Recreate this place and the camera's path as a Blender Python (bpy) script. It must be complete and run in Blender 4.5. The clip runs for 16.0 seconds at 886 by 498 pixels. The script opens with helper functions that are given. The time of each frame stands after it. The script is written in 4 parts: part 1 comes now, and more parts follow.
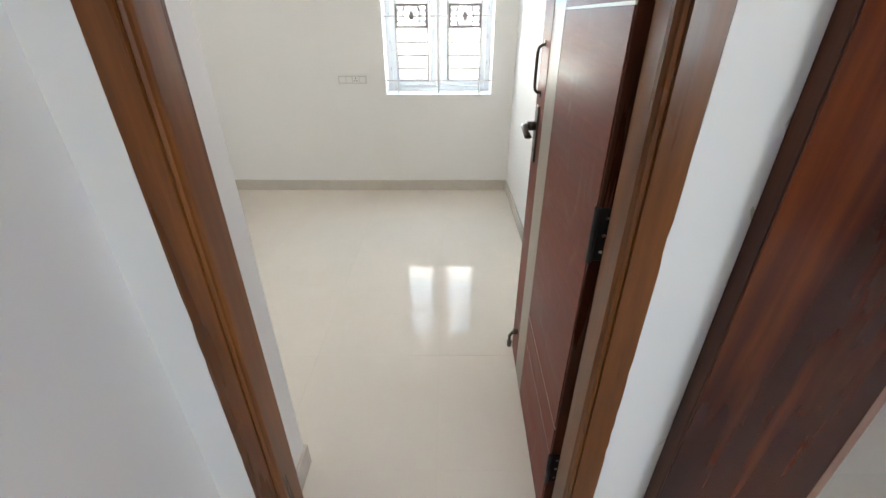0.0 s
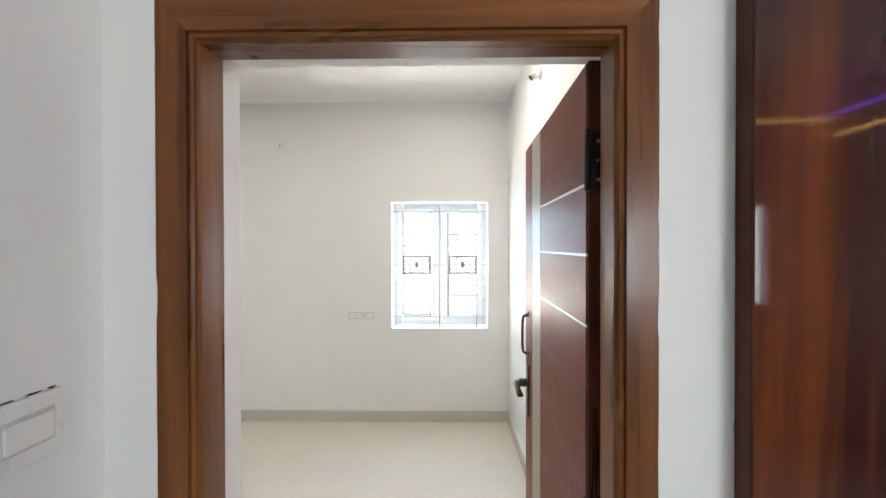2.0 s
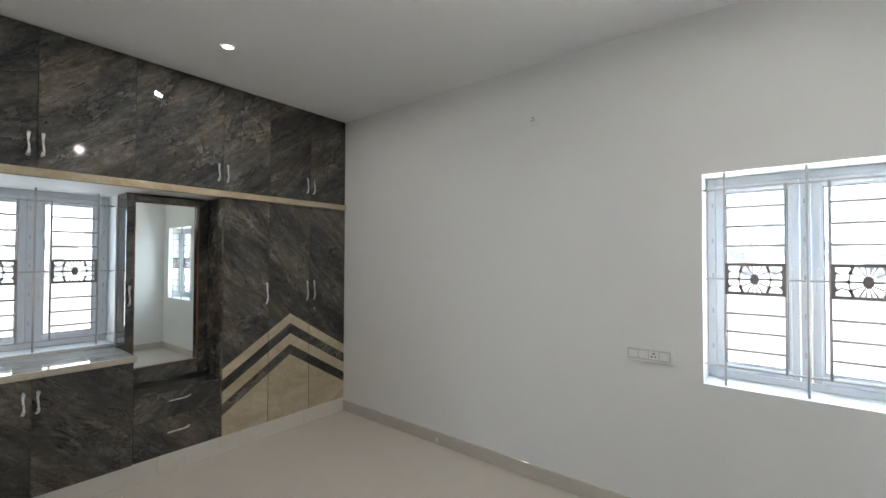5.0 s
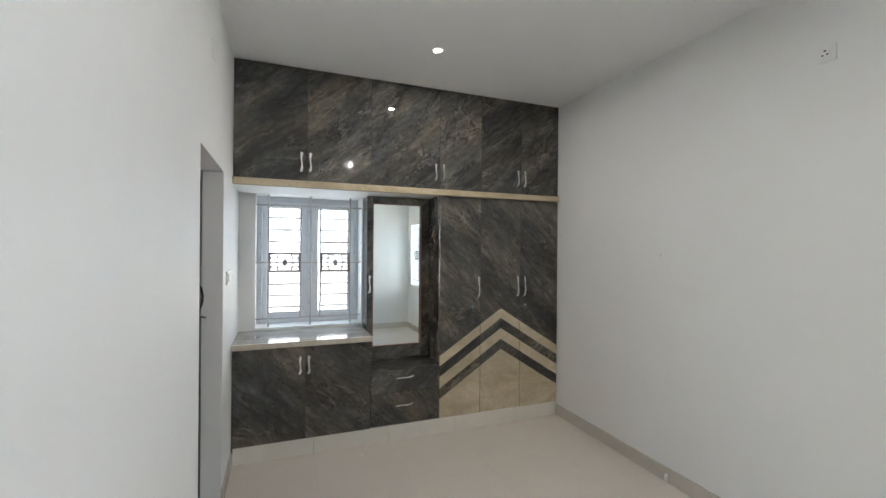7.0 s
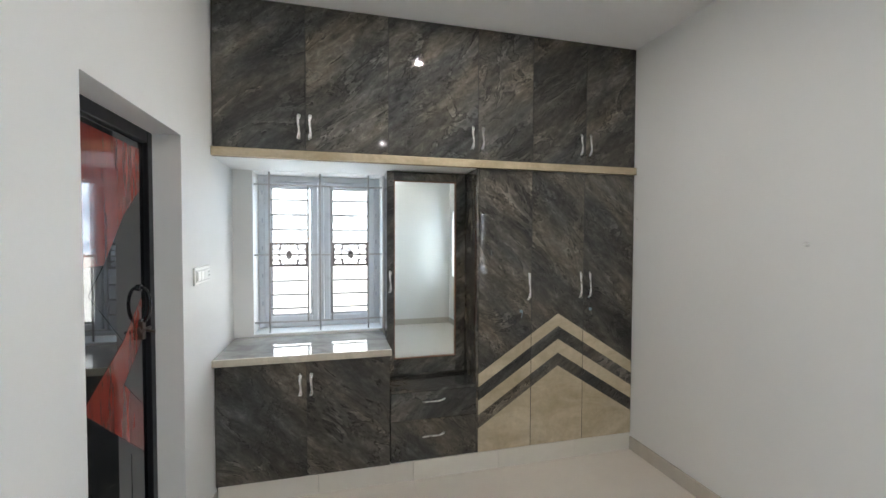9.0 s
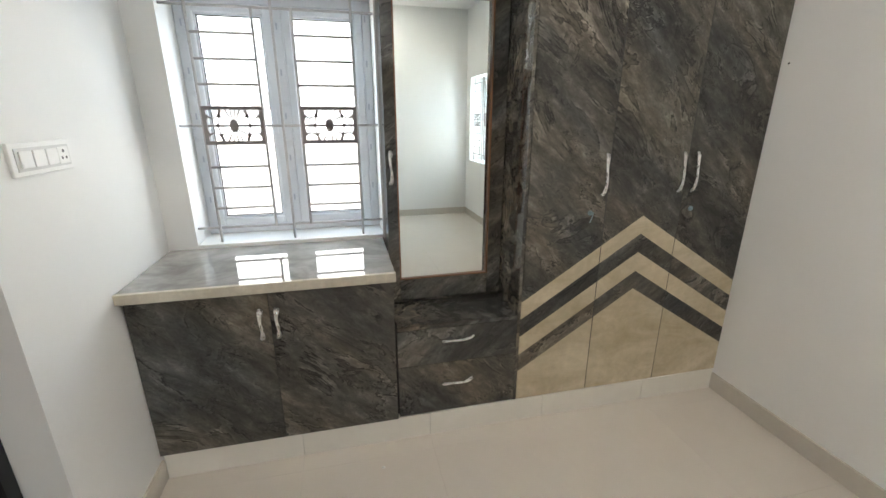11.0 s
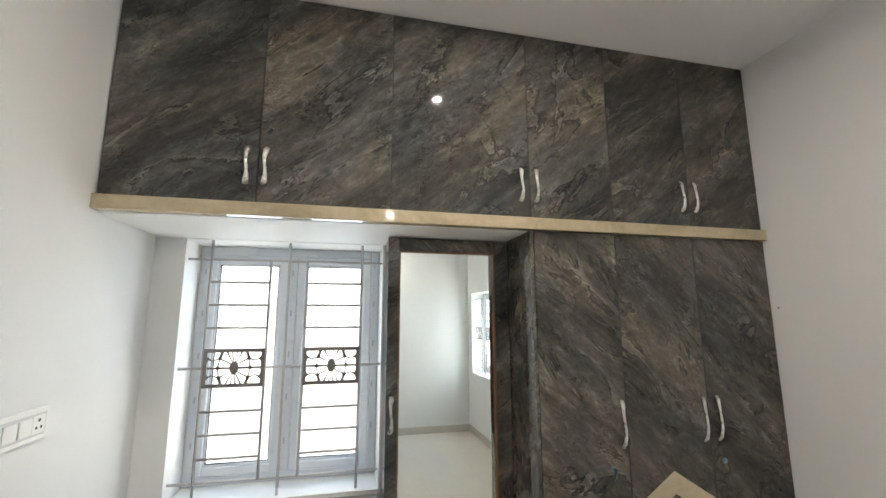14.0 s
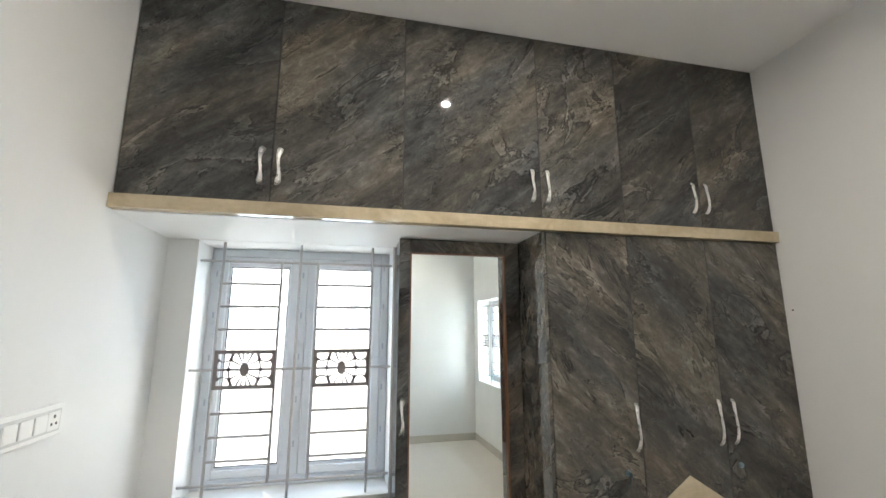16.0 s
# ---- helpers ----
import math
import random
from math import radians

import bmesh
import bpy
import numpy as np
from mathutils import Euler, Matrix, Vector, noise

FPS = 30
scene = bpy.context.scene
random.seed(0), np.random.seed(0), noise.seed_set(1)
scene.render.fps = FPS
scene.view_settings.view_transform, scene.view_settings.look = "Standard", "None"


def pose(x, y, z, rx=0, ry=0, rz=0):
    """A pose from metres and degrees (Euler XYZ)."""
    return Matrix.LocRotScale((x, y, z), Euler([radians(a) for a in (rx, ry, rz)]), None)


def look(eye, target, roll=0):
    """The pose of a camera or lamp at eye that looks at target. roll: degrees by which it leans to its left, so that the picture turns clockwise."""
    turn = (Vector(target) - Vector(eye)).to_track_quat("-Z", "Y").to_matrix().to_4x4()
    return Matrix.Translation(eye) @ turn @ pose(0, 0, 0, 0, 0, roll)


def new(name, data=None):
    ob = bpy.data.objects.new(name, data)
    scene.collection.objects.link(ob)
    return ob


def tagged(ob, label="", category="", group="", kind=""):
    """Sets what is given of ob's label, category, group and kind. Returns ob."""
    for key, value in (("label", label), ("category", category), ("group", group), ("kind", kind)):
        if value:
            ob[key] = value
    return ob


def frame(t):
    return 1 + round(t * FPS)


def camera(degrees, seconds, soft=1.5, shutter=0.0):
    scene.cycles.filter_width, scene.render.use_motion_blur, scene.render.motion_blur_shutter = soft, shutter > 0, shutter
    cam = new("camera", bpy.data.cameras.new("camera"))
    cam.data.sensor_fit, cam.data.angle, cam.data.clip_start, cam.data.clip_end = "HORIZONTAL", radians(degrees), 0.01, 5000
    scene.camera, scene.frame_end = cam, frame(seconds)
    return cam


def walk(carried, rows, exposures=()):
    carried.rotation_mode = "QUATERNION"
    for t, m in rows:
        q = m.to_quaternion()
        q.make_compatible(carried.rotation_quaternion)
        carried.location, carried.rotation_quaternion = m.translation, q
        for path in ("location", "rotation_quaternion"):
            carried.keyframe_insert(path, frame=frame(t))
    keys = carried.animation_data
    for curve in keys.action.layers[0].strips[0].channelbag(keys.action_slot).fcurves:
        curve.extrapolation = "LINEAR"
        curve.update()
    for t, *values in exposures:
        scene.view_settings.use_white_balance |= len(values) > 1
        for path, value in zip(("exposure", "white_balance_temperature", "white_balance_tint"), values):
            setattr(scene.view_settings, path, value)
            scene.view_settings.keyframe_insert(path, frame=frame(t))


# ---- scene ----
cam = camera(93.3, 16.0)
PATH = [
    (0, (0.046, 0.106, 1.462), (0.025, 1.856, 0.494), -0.2),
    (0.5, (0.041, 0.033, 1.549), (0.015, 1.906, 0.849), -0.4),
    (1, (0.037, -0.015, 1.614), (0.009, 1.945, 1.214), -0.3),
    (1.5, (0.054, -0.038, 1.665), (0.023, 1.956, 1.516), -0.2),
    (2, (0.064, 0.013, 1.654), (0.031, 2.012, 1.639), -0.1),
    (2.5, (0.043, 0.19, 1.628), (0.0, 2.189, 1.646), -0.2),
    (3, (-0.003, 0.448, 1.615), (-0.103, 2.445, 1.616), -0.2),
    (3.5, (0.006, 0.698, 1.61), (-0.254, 2.68, 1.592), -0.1),
    (4, (0.003, 0.869, 1.612), (-0.532, 2.796, 1.592), -0.1),
    (4.5, (-0.083, 1.057, 1.598), (-0.968, 2.85, 1.601), 0.0),
    (5, (-0.156, 1.157, 1.59), (-1.403, 2.72, 1.628), 0.2),
    (5.2, (-0.165, 1.202, 1.593), (-1.547, 2.646, 1.64), 0.2),
    (7.3, (-0.338, 1.477, 1.611), (-2.226, 2.137, 1.606), 0.5),
    (7.5, (-0.395, 1.519, 1.606), (-2.294, 2.146, 1.603), 0.5),
    (8, (-0.593, 1.564, 1.612), (-2.509, 2.14, 1.597), 0.3),
    (8.5, (-0.805, 1.679, 1.612), (-2.733, 2.213, 1.588), 0.2),
    (9, (-1.008, 1.768, 1.611), (-2.943, 2.268, 1.551), 0.2),
    (9.5, (-1.257, 1.819, 1.595), (-3.196, 2.288, 1.452), 0.0),
    (10, (-1.522, 1.867, 1.549), (-3.443, 2.32, 1.23), 0.0),
    (10.2, (-1.635, 1.89, 1.534), (-3.546, 2.334, 1.145), 0.0),
    (12.3, (-2.238, 1.953, 1.506), (-4.043, 2.409, 0.775), 0.0),
    (12.5, (-2.221, 1.956, 1.512), (-4.057, 2.407, 0.86), 0.0),
    (13, (-2.172, 1.938, 1.572), (-4.08, 2.405, 1.198), -0.1),
    (13.5, (-2.116, 1.924, 1.638), (-4.062, 2.388, 1.616), -0.1),
    (14, (-2.062, 1.941, 1.702), (-3.985, 2.383, 2.026), -0.1),
    (14.5, (-2.045, 1.962, 1.728), (-3.914, 2.369, 2.313), 0.0),
    (15, (-2.07, 1.97, 1.726), (-3.915, 2.364, 2.391), 0.0),
    (15.5, (-2.106, 1.954, 1.719), (-3.984, 2.353, 2.281), 0.1),
    (16, (-2.075, 1.911, 1.666), (-3.995, 2.333, 2.034), 0.0),
]
EXPOSURE = [(0, 1.66, 6650, 10), (2.0, 1.72, 6700, 10), (3.0, 1.54, 6500, 10), (4.5, 1.10, 6250, 10), (5.2, 1.10, 6250, 10), (7.5, 1.45, 6250, 10), (8.5, 1.45, 6250, 10), (10.0, 1.80, 6350, 10), (12.3, 1.62, 6950, 10), (13.5, 1.50, 6850, 10), (14.5, 1.75, 6600, 10), (16, 1.75, 6550, 10)]
walk(cam, [(t, look(eye, target, roll)) for t, eye, target, roll in PATH], EXPOSURE)

# ---- daylight ----
SUN_ELEVATION, SUN_AZIMUTH = radians(52), radians(95)
world = bpy.data.worlds.new("sky")
scene.world = world
world.use_nodes = True
wn = world.node_tree.nodes
sky = wn.new("ShaderNodeTexSky")
sky.sky_type = 'NISHITA'
sky.sun_disc = False
sky.sun_elevation, sky.sun_rotation = SUN_ELEVATION, SUN_AZIMUTH
wn["Background"].inputs["Strength"].default_value = 0.12
world.node_tree.links.new(sky.outputs[0], wn["Background"].inputs["Color"])
sun = new("sun", bpy.data.lights.new("sun", 'SUN'))
sun.data.energy, sun.data.angle, sun.data.color = 4.4, radians(0.5), (1.0, 0.95, 0.87)
sun.matrix_world = look((30 * math.sin(SUN_AZIMUTH) * math.cos(SUN_ELEVATION), 30 * math.cos(SUN_AZIMUTH) * math.cos(SUN_ELEVATION), 30 * math.sin(SUN_ELEVATION)), (0, 0, 0))


def daylight(name, at, target, width, height, watts, color, spread):
    """Sky light, or light thrown up by the ground, that comes in by an opening."""
    lamp = new(name, bpy.data.lights.new(name, 'AREA'))
    lamp.data.shape, lamp.data.size, lamp.data.size_y = 'RECTANGLE', width, height
    lamp.data.energy, lamp.data.color, lamp.data.spread = watts, color, radians(spread)
    lamp.matrix_world = look(at, target)


SKY_BLUE, GROUND_WARM = (0.50, 0.74, 1.0), (1.0, 0.96, 0.89)
daylight("window_1_sky_light", (0.225, 4.62, 2.07), (0.225, 3.62, 2.07), 1.55, 1.2, 32, SKY_BLUE, 180)
daylight("window_1_ground_light", (0.225, 4.62, 0.865), (0.225, 3.62, 0.865), 1.55, 1.2, 48, GROUND_WARM, 180)
daylight("window_2_sky_light", (-4.87, 1.663, 2.07), (-3.87, 1.663, 2.07), 1.7, 1.2, 8, SKY_BLUE, 180)
daylight("window_2_ground_light", (-4.87, 1.663, 0.865), (-3.87, 1.663, 0.865), 1.7, 1.2, 9.5, GROUND_WARM, 180)
daylight("hall_window_light", (1.86, -2.53, 1.57), (0.0, 0.8, 1.4), 1.3, 0.8, 12.5, (0.80, 0.91, 1.0), 180)


# ---- materials ----
def material(name, rough=0.5, metal=0.0, color=(0.8, 0.8, 0.8), spec=0.5):
    m = bpy.data.materials.new(name)
    m.use_nodes = True
    b = m.node_tree.nodes["Principled BSDF"]
    b.inputs["Base Color"].default_value = (*color, 1)
    b.inputs["Roughness"].default_value = rough
    b.inputs["Metallic"].default_value = metal
    b.inputs["Specular IOR Level"].default_value = spec
    return m


class Nodes:
    """Short forms for wiring a material's nodes."""

    def __init__(self, m):
        self.tree = m.node_tree
        self.bsdf = self.tree.nodes["Principled BSDF"]
        self.coord = self.tree.nodes.new("ShaderNodeTexCoord").outputs["Object"]

    def link(self, a, b):
        self.tree.links.new(a, b)

    def shifted(self):
        """Object coordinates, moved by a random step for each object."""
        info = self.tree.nodes.new("ShaderNodeObjectInfo")
        mul = self.tree.nodes.new("ShaderNodeVectorMath")
        mul.operation = 'MULTIPLY_ADD'
        self.link(info.outputs["Random"], mul.inputs[0])
        mul.inputs[1].default_value = (7.3, 11.9, 5.7)
        self.link(self.coord, mul.inputs[2])
        return mul.outputs[0]

    def mapped(self, source, rot=(0, 0, 0), scale=(1, 1, 1)):
        n = self.tree.nodes.new("ShaderNodeMapping")
        self.link(source, n.inputs["Vector"])
        n.inputs["Rotation"].default_value = [radians(a) for a in rot]
        n.inputs["Scale"].default_value = scale
        return n.outputs[0]

    def noise(self, source, scale, detail=4, rough=0.55, distort=0.0):
        n = self.tree.nodes.new("ShaderNodeTexNoise")
        self.link(source, n.inputs["Vector"])
        n.inputs["Scale"].default_value, n.inputs["Detail"].default_value = scale, detail
        n.inputs["Roughness"].default_value, n.inputs["Distortion"].default_value = rough, distort
        return n.outputs["Fac"]

    def ramp(self, fac, stops):
        n = self.tree.nodes.new("ShaderNodeValToRGB")
        e = n.color_ramp.elements
        while len(e) < len(stops):
            e.new(0.5)
        for el, (p, c) in zip(e, stops):
            el.position = p
            el.color = (*c, 1) if isinstance(c, tuple) else (c, c, c, 1)
        self.link(fac, n.inputs[0])
        return n.outputs[0]

    def mix(self, fac, a, b, kind='MIX'):
        n = self.tree.nodes.new("ShaderNodeMix")
        n.data_type, n.blend_type = 'RGBA', kind
        for sock, v in ((n.inputs[0], fac), (n.inputs[6], a), (n.inputs[7], b)):
            if isinstance(v, (int, float)):
                sock.default_value = v
            elif isinstance(v, tuple):
                sock.default_value = (*v, 1)
            else:
                self.link(v, sock)
        return n.outputs[2]

    def bump(self, height, strength, distance=0.002):
        n = self.tree.nodes.new("ShaderNodeBump")
        n.inputs["Strength"].default_value, n.inputs["Distance"].default_value = strength, distance
        self.link(height, n.inputs["Height"])
        self.link(n.outputs[0], self.bsdf.inputs["Normal"])

    def color(self, c):
        self.link(c, self.bsdf.inputs["Base Color"])

    def rough(self, r):
        self.link(r, self.bsdf.inputs["Roughness"])


def plaster(name, color, vary=0.03):
    m = material(name, 0.6, spec=0.35)
    n = Nodes(m)
    lo = tuple(c * (1 - vary) for c in color)
    big = n.noise(n.coord, 1.3, 5)
    fine = n.noise(n.coord, 160, 3)
    roll = n.noise(n.mapped(n.coord, scale=(1, 1, 0.25)), 14, 3)
    n.color(n.mix(n.ramp(big, [(0.35, 0.0), (0.7, 1.0)]), lo, color))
    n.rough(n.ramp(roll, [(0.3, 0.5), (0.7, 0.66)]))
    n.bump(n.mix(0.5, fine, roll), 0.12, 0.0015)
    return m


def slate(name, lean, gloss=(0.03, 0.05), relief=0.03):
    """Dark stone-print laminate; the beds run up to one side by lean degrees in the y-z plane."""
    m = material(name, 0.2, spec=0.5)
    n = Nodes(m)
    p = n.shifted()
    beds = n.mapped(p, rot=(-lean, 0, 0))
    cloud = n.noise(n.mapped(beds, scale=(1, 0.34, 1.25)), 2.2, 4, 0.55, 0.5)
    streak = n.noise(n.mapped(beds, scale=(1, 0.30, 1.4)), 6.5, 9, 0.66, 0.5)
    flake = n.noise(n.mapped(beds, scale=(1, 0.55, 1.25)), 24, 9, 0.76, 0.5)
    grain = n.noise(p, 120, 5, 0.7)
    c = n.ramp(cloud, [(0.32, (0.042, 0.040, 0.038)), (0.45, (0.070, 0.066, 0.060)), (0.54, (0.098, 0.089, 0.076)), (0.68, (0.145, 0.128, 0.102))])
    c = n.mix(1.0, c, n.ramp(streak, [(0.32, 0.55), (0.45, 0.86), (0.55, 1.12), (0.70, 1.85)]), 'MULTIPLY')
    c = n.mix(1.0, c, n.ramp(flake, [(0.32, 0.55), (0.46, 0.92), (0.55, 1.12), (0.68, 1.75)]), 'MULTIPLY')
    ridge = n.noise(n.mapped(beds, scale=(1, 0.45, 1.2)), 3.4, 11, 0.66, 0.9)
    crack = n.ramp(ridge, [(0.470, 1.0), (0.494, 0.62), (0.499, 0.05), (0.504, 0.25), (0.509, 1.75), (0.535, 1.2), (0.57, 1.0)])
    where = n.ramp(n.noise(n.mapped(p, scale=(1, 1.3, 1.1)), 3.3, 3), [(0.44, 0.0), (0.50, 1.0)])
    c = n.mix(where, c, n.mix(1.0, c, crack, 'MULTIPLY'))
    chip = n.noise(n.mapped(beds, scale=(1, 0.55, 1.2)), 9.0, 9, 0.66, 0.8)
    flaw = n.ramp(chip, [(0.485, 1.0), (0.497, 0.25), (0.503, 0.5), (0.51, 1.45), (0.54, 1.0)])
    spots = n.ramp(n.noise(p, 5.1, 3), [(0.48, 0.0), (0.54, 1.0)])
    c = n.mix(spots, c, n.mix(1.0, c, flaw, 'MULTIPLY'))
    c = n.mix(1.0, c, n.ramp(grain, [(0.3, 0.86), (0.7, 1.14)]), 'MULTIPLY')
    tint = n.ramp(n.noise(n.mapped(beds, scale=(1, 0.4, 1.1)), 2.9, 4), [(0.36, (0.93, 1.0, 1.07)), (0.5, (1.0, 1.0, 0.98)), (0.64, (1.04, 0.99, 0.93))])
    n.color(n.mix(1.0, c, tint, 'MULTIPLY'))
    n.rough(n.ramp(streak, [(0.3, gloss[0]), (0.7, gloss[1])]))
    n.bump(n.mix(0.4, streak, crack), relief, 0.001)
    return m


def marble(name, dark, light, rough=0.16, scale=3.0, spec=0.5, speck=0.09):
    m = material(name, rough, spec=spec)
    n = Nodes(m)
    p = n.shifted()
    a = n.noise(n.mapped(p, rot=(25, 10, 30), scale=(1, 0.6, 1.4)), scale, 7, 0.6, 1.2)
    b = n.noise(p, scale * 6, 6, 0.65)
    c = n.mix(n.ramp(a, [(0.3, 0.0), (0.68, 1.0)]), dark, light)
    n.color(n.mix(1.0, c, n.ramp(b, [(0.3, 1 - speck), (0.7, 1 + speck)]), 'MULTIPLY'))
    return m


def wood(name, dark, mid, light, rough=0.25, axis=2, coat=0.0, scale=1.0):
    m = material(name, rough, spec=0.5)
    n = Nodes(m)
    p = n.shifted()
    s = [9.0, 9.0, 9.0]
    s[axis] = 0.55
    g = n.noise(n.mapped(p, scale=tuple(v * scale for v in s)), 1.5, 5, 0.5, 0.6)
    s[axis] = 0.9
    f = n.noise(n.mapped(p, scale=tuple(v * scale for v in s)), 14, 5, 0.6)
    c = n.ramp(g, [(0.3, dark), (0.5, mid), (0.7, light)])
    n.color(n.mix(1.0, c, n.ramp(f, [(0.3, 0.88), (0.7, 1.1)]), 'MULTIPLY'))
    n.rough(n.ramp(g, [(0.3, rough * 0.8), (0.7, rough * 1.3)]))
    n.bump(f, 0.08, 0.0006)
    n.bsdf.inputs["Coat Weight"].default_value = coat
    n.bsdf.inputs["Coat Roughness"].default_value = 0.06
    return m


def plain(name, color, rough=0.5, metal=0.0, vary=0.08, scale=18):
    m = material(name, rough, metal, color)
    n = Nodes(m)
    k = n.noise(n.shifted(), scale, 5, 0.6)
    n.color(n.mix(k, tuple(c * (1 - vary) for c in color), tuple(min(1, c * (1 + vary)) for c in color)))
    n.rough(n.ramp(k, [(0.3, rough * 0.85), (0.7, min(1, rough * 1.2))]))
    return m


WALL = plaster("white_wall_paint", (0.85, 0.85, 0.835))
CEIL = plaster("white_ceiling_paint", (0.90, 0.90, 0.89))
GROUT = plain("cream_grout", (0.50, 0.46, 0.40), 0.8)
TILE = marble("polished_cream_tile", (0.680, 0.625, 0.555), (0.695, 0.640, 0.57), 0.008, 0.9, 0.11, 0.015)
SKIRT = marble("beige_skirting_tile", (0.57, 0.53, 0.465), (0.62, 0.58, 0.515), 0.12, 2.0, 0.5, 0.03)
PLINTH = marble("cream_plinth_tile", (0.77, 0.735, 0.665), (0.82, 0.785, 0.72), 0.2, 2.0, 0.5, 0.02)
SLATE_UP = slate("dark_slate_laminate_rising", 38)
SLATE_DOWN = slate("dark_slate_laminate_falling", -42)
SLATE_GLOSS = slate("high_gloss_slate_laminate", 40, (0.02, 0.035), 0.0)
SLATE_GLOSS.node_tree.nodes["Principled BSDF"].inputs["Coat Weight"].default_value = 0.55
CREAM = marble("cream_marble_laminate", (0.46, 0.38, 0.25), (0.65, 0.56, 0.41), 0.2, 4.0)
COUNTER = marble("polished_grey_marble", (0.19, 0.18, 0.165), (0.40, 0.39, 0.365), 0.008, 4.0, 0.7)
EDGE = marble("beige_marble_edge", (0.42, 0.34, 0.22), (0.58, 0.49, 0.34), 0.05, 6.0)
EDGE_PALE = marble("pale_marble_edge", (0.50, 0.45, 0.36), (0.64, 0.59, 0.49), 0.06, 6.0)
TEAK = wood("varnished_teak_frame", (0.095, 0.029, 0.006), (0.170, 0.055, 0.011), (0.26, 0.093, 0.022), 0.30, 2, 0.06)
TEAK_ACROSS = wood("varnished_teak_head", (0.095, 0.029, 0.006), (0.170, 0.055, 0.011), (0.26, 0.093, 0.022), 0.30, 0, 0.06)
for varnish in (TEAK, TEAK_ACROSS):
    varnish.node_tree.nodes["Principled BSDF"].inputs["Specular IOR Level"].default_value = 0.35
DOOR_WOOD = wood("red_brown_door_laminate", (0.15, 0.046, 0.032), (0.195, 0.061, 0.043), (0.24, 0.08, 0.056), 0.4, 1, 0.0, 0.8)
dn = Nodes(DOOR_WOOD)
dn.bsdf.inputs["Specular IOR Level"].default_value = 0.08
wood_color = dn.bsdf.inputs["Base Color"].links[0].from_socket
smear = dn.ramp(dn.noise(dn.mapped(dn.coord, rot=(35, 0, 0), scale=(1, 2.2, 0.9)), 4.5, 6, 0.65, 1.5), [(0.55, 0.0), (0.75, 0.30)])
dn.color(dn.mix(smear, wood_color, (0.34, 0.24, 0.20)))
DOOR_EDGE = wood("dark_red_door_edge", (0.045, 0.010, 0.005), (0.075, 0.018, 0.008), (0.12, 0.03, 0.012), 0.3, 2, 0.2)
BAND = wood("grey_beige_band_laminate", (0.33, 0.29, 0.235), (0.38, 0.335, 0.275), (0.42, 0.37, 0.31), 0.42, 2, 0.0, 0.8)
INLAY = plain("pale_inlay", (0.66, 0.60, 0.50), 0.35)
GLOSS_WOOD = wood("glossy_rosewood", (0.014, 0.003, 0.002), (0.042, 0.007, 0.004), (0.16, 0.036, 0.009), 0.05, 2, 0.1, 0.6)
GLOSS_WOOD.node_tree.nodes["Principled BSDF"].inputs["Specular IOR Level"].default_value = 0.3
ROSE_EDGE = wood("dark_rosewood_edge", (0.03, 0.010, 0.006), (0.06, 0.018, 0.010), (0.09, 0.03, 0.014), 0.4, 2, 0.0)
ROSE_EDGE.node_tree.nodes["Principled BSDF"].inputs["Specular IOR Level"].default_value = 0.15
PALE_ROSE = wood("pale_rosewood_edge", (0.20, 0.10, 0.075), (0.27, 0.15, 0.11), (0.34, 0.20, 0.15), 0.35, 2, 0.2)
CHROME = plain("brushed_steel", (0.86, 0.85, 0.83), 0.28, 1.0, 0.05, 60)
LOCK_STEEL = plain("blue_grey_lock_steel", (0.22, 0.30, 0.34), 0.35, 0.7, 0.2, 60)
BRONZE = plain("antique_bronze", (0.10, 0.085, 0.07), 0.35, 0.9, 0.25, 40)
IRON = plain("black_hinge_iron", (0.025, 0.024, 0.026), 0.4, 0.6, 0.3, 60)
GRILL = plain("grey_grille_paint", (0.56, 0.545, 0.55), 0.4, 0.0, 0.12, 40)
# Grille paint again, darkened to imitate the panels' contrast against window glare.
FLOWER = plain("glare_darkened_grille_paint", (0.27, 0.245, 0.24), 0.45, 0.0, 0.15, 40)
UPVC = plain("white_window_plastic", (0.73, 0.76, 0.80), 0.3, 0.0, 0.05, 9)
FILM_INK = plain("pale_film_print", (0.50, 0.53, 0.60), 0.4)
SEAL = plain("black_rubber", (0.03, 0.03, 0.03), 0.6)
PLASTIC = plain("white_switch_plastic", (0.83, 0.83, 0.81), 0.3, 0.0, 0.03)
# The white plastic made darker, for the shade around the rockers.
PLASTIC_SHADED = plain("shaded_switch_plastic", (0.62, 0.62, 0.61), 0.35, 0.0, 0.03)
BLACK = plain("black_gloss_laminate", (0.008, 0.009, 0.011), 0.03, 0.0, 0.2)
BATH_GREY = plain("charcoal_gloss_laminate", (0.013, 0.014, 0.017), 0.03, 0.0, 0.2)
BATH_RED = wood("red_gloss_laminate", (0.17, 0.025, 0.018), (0.22, 0.035, 0.024), (0.27, 0.05, 0.034), 0.04, 2, 0.5)
BROWN_BEAD = plain("brown_mirror_bead", (0.17, 0.065, 0.02), 0.35)
MIRROR = material("mirror_glass", 0.0, 1.0, (0.76, 0.81, 0.80))
DARK = plain("dark_socket_hole", (0.015, 0.015, 0.016), 0.5)
BLACK_MATT = plain("black_satin_paint", (0.010, 0.010, 0.012), 0.35, 0.0, 0.2)
BLACK_MATT.node_tree.nodes["Principled BSDF"].inputs["Specular IOR Level"].default_value = 0.25
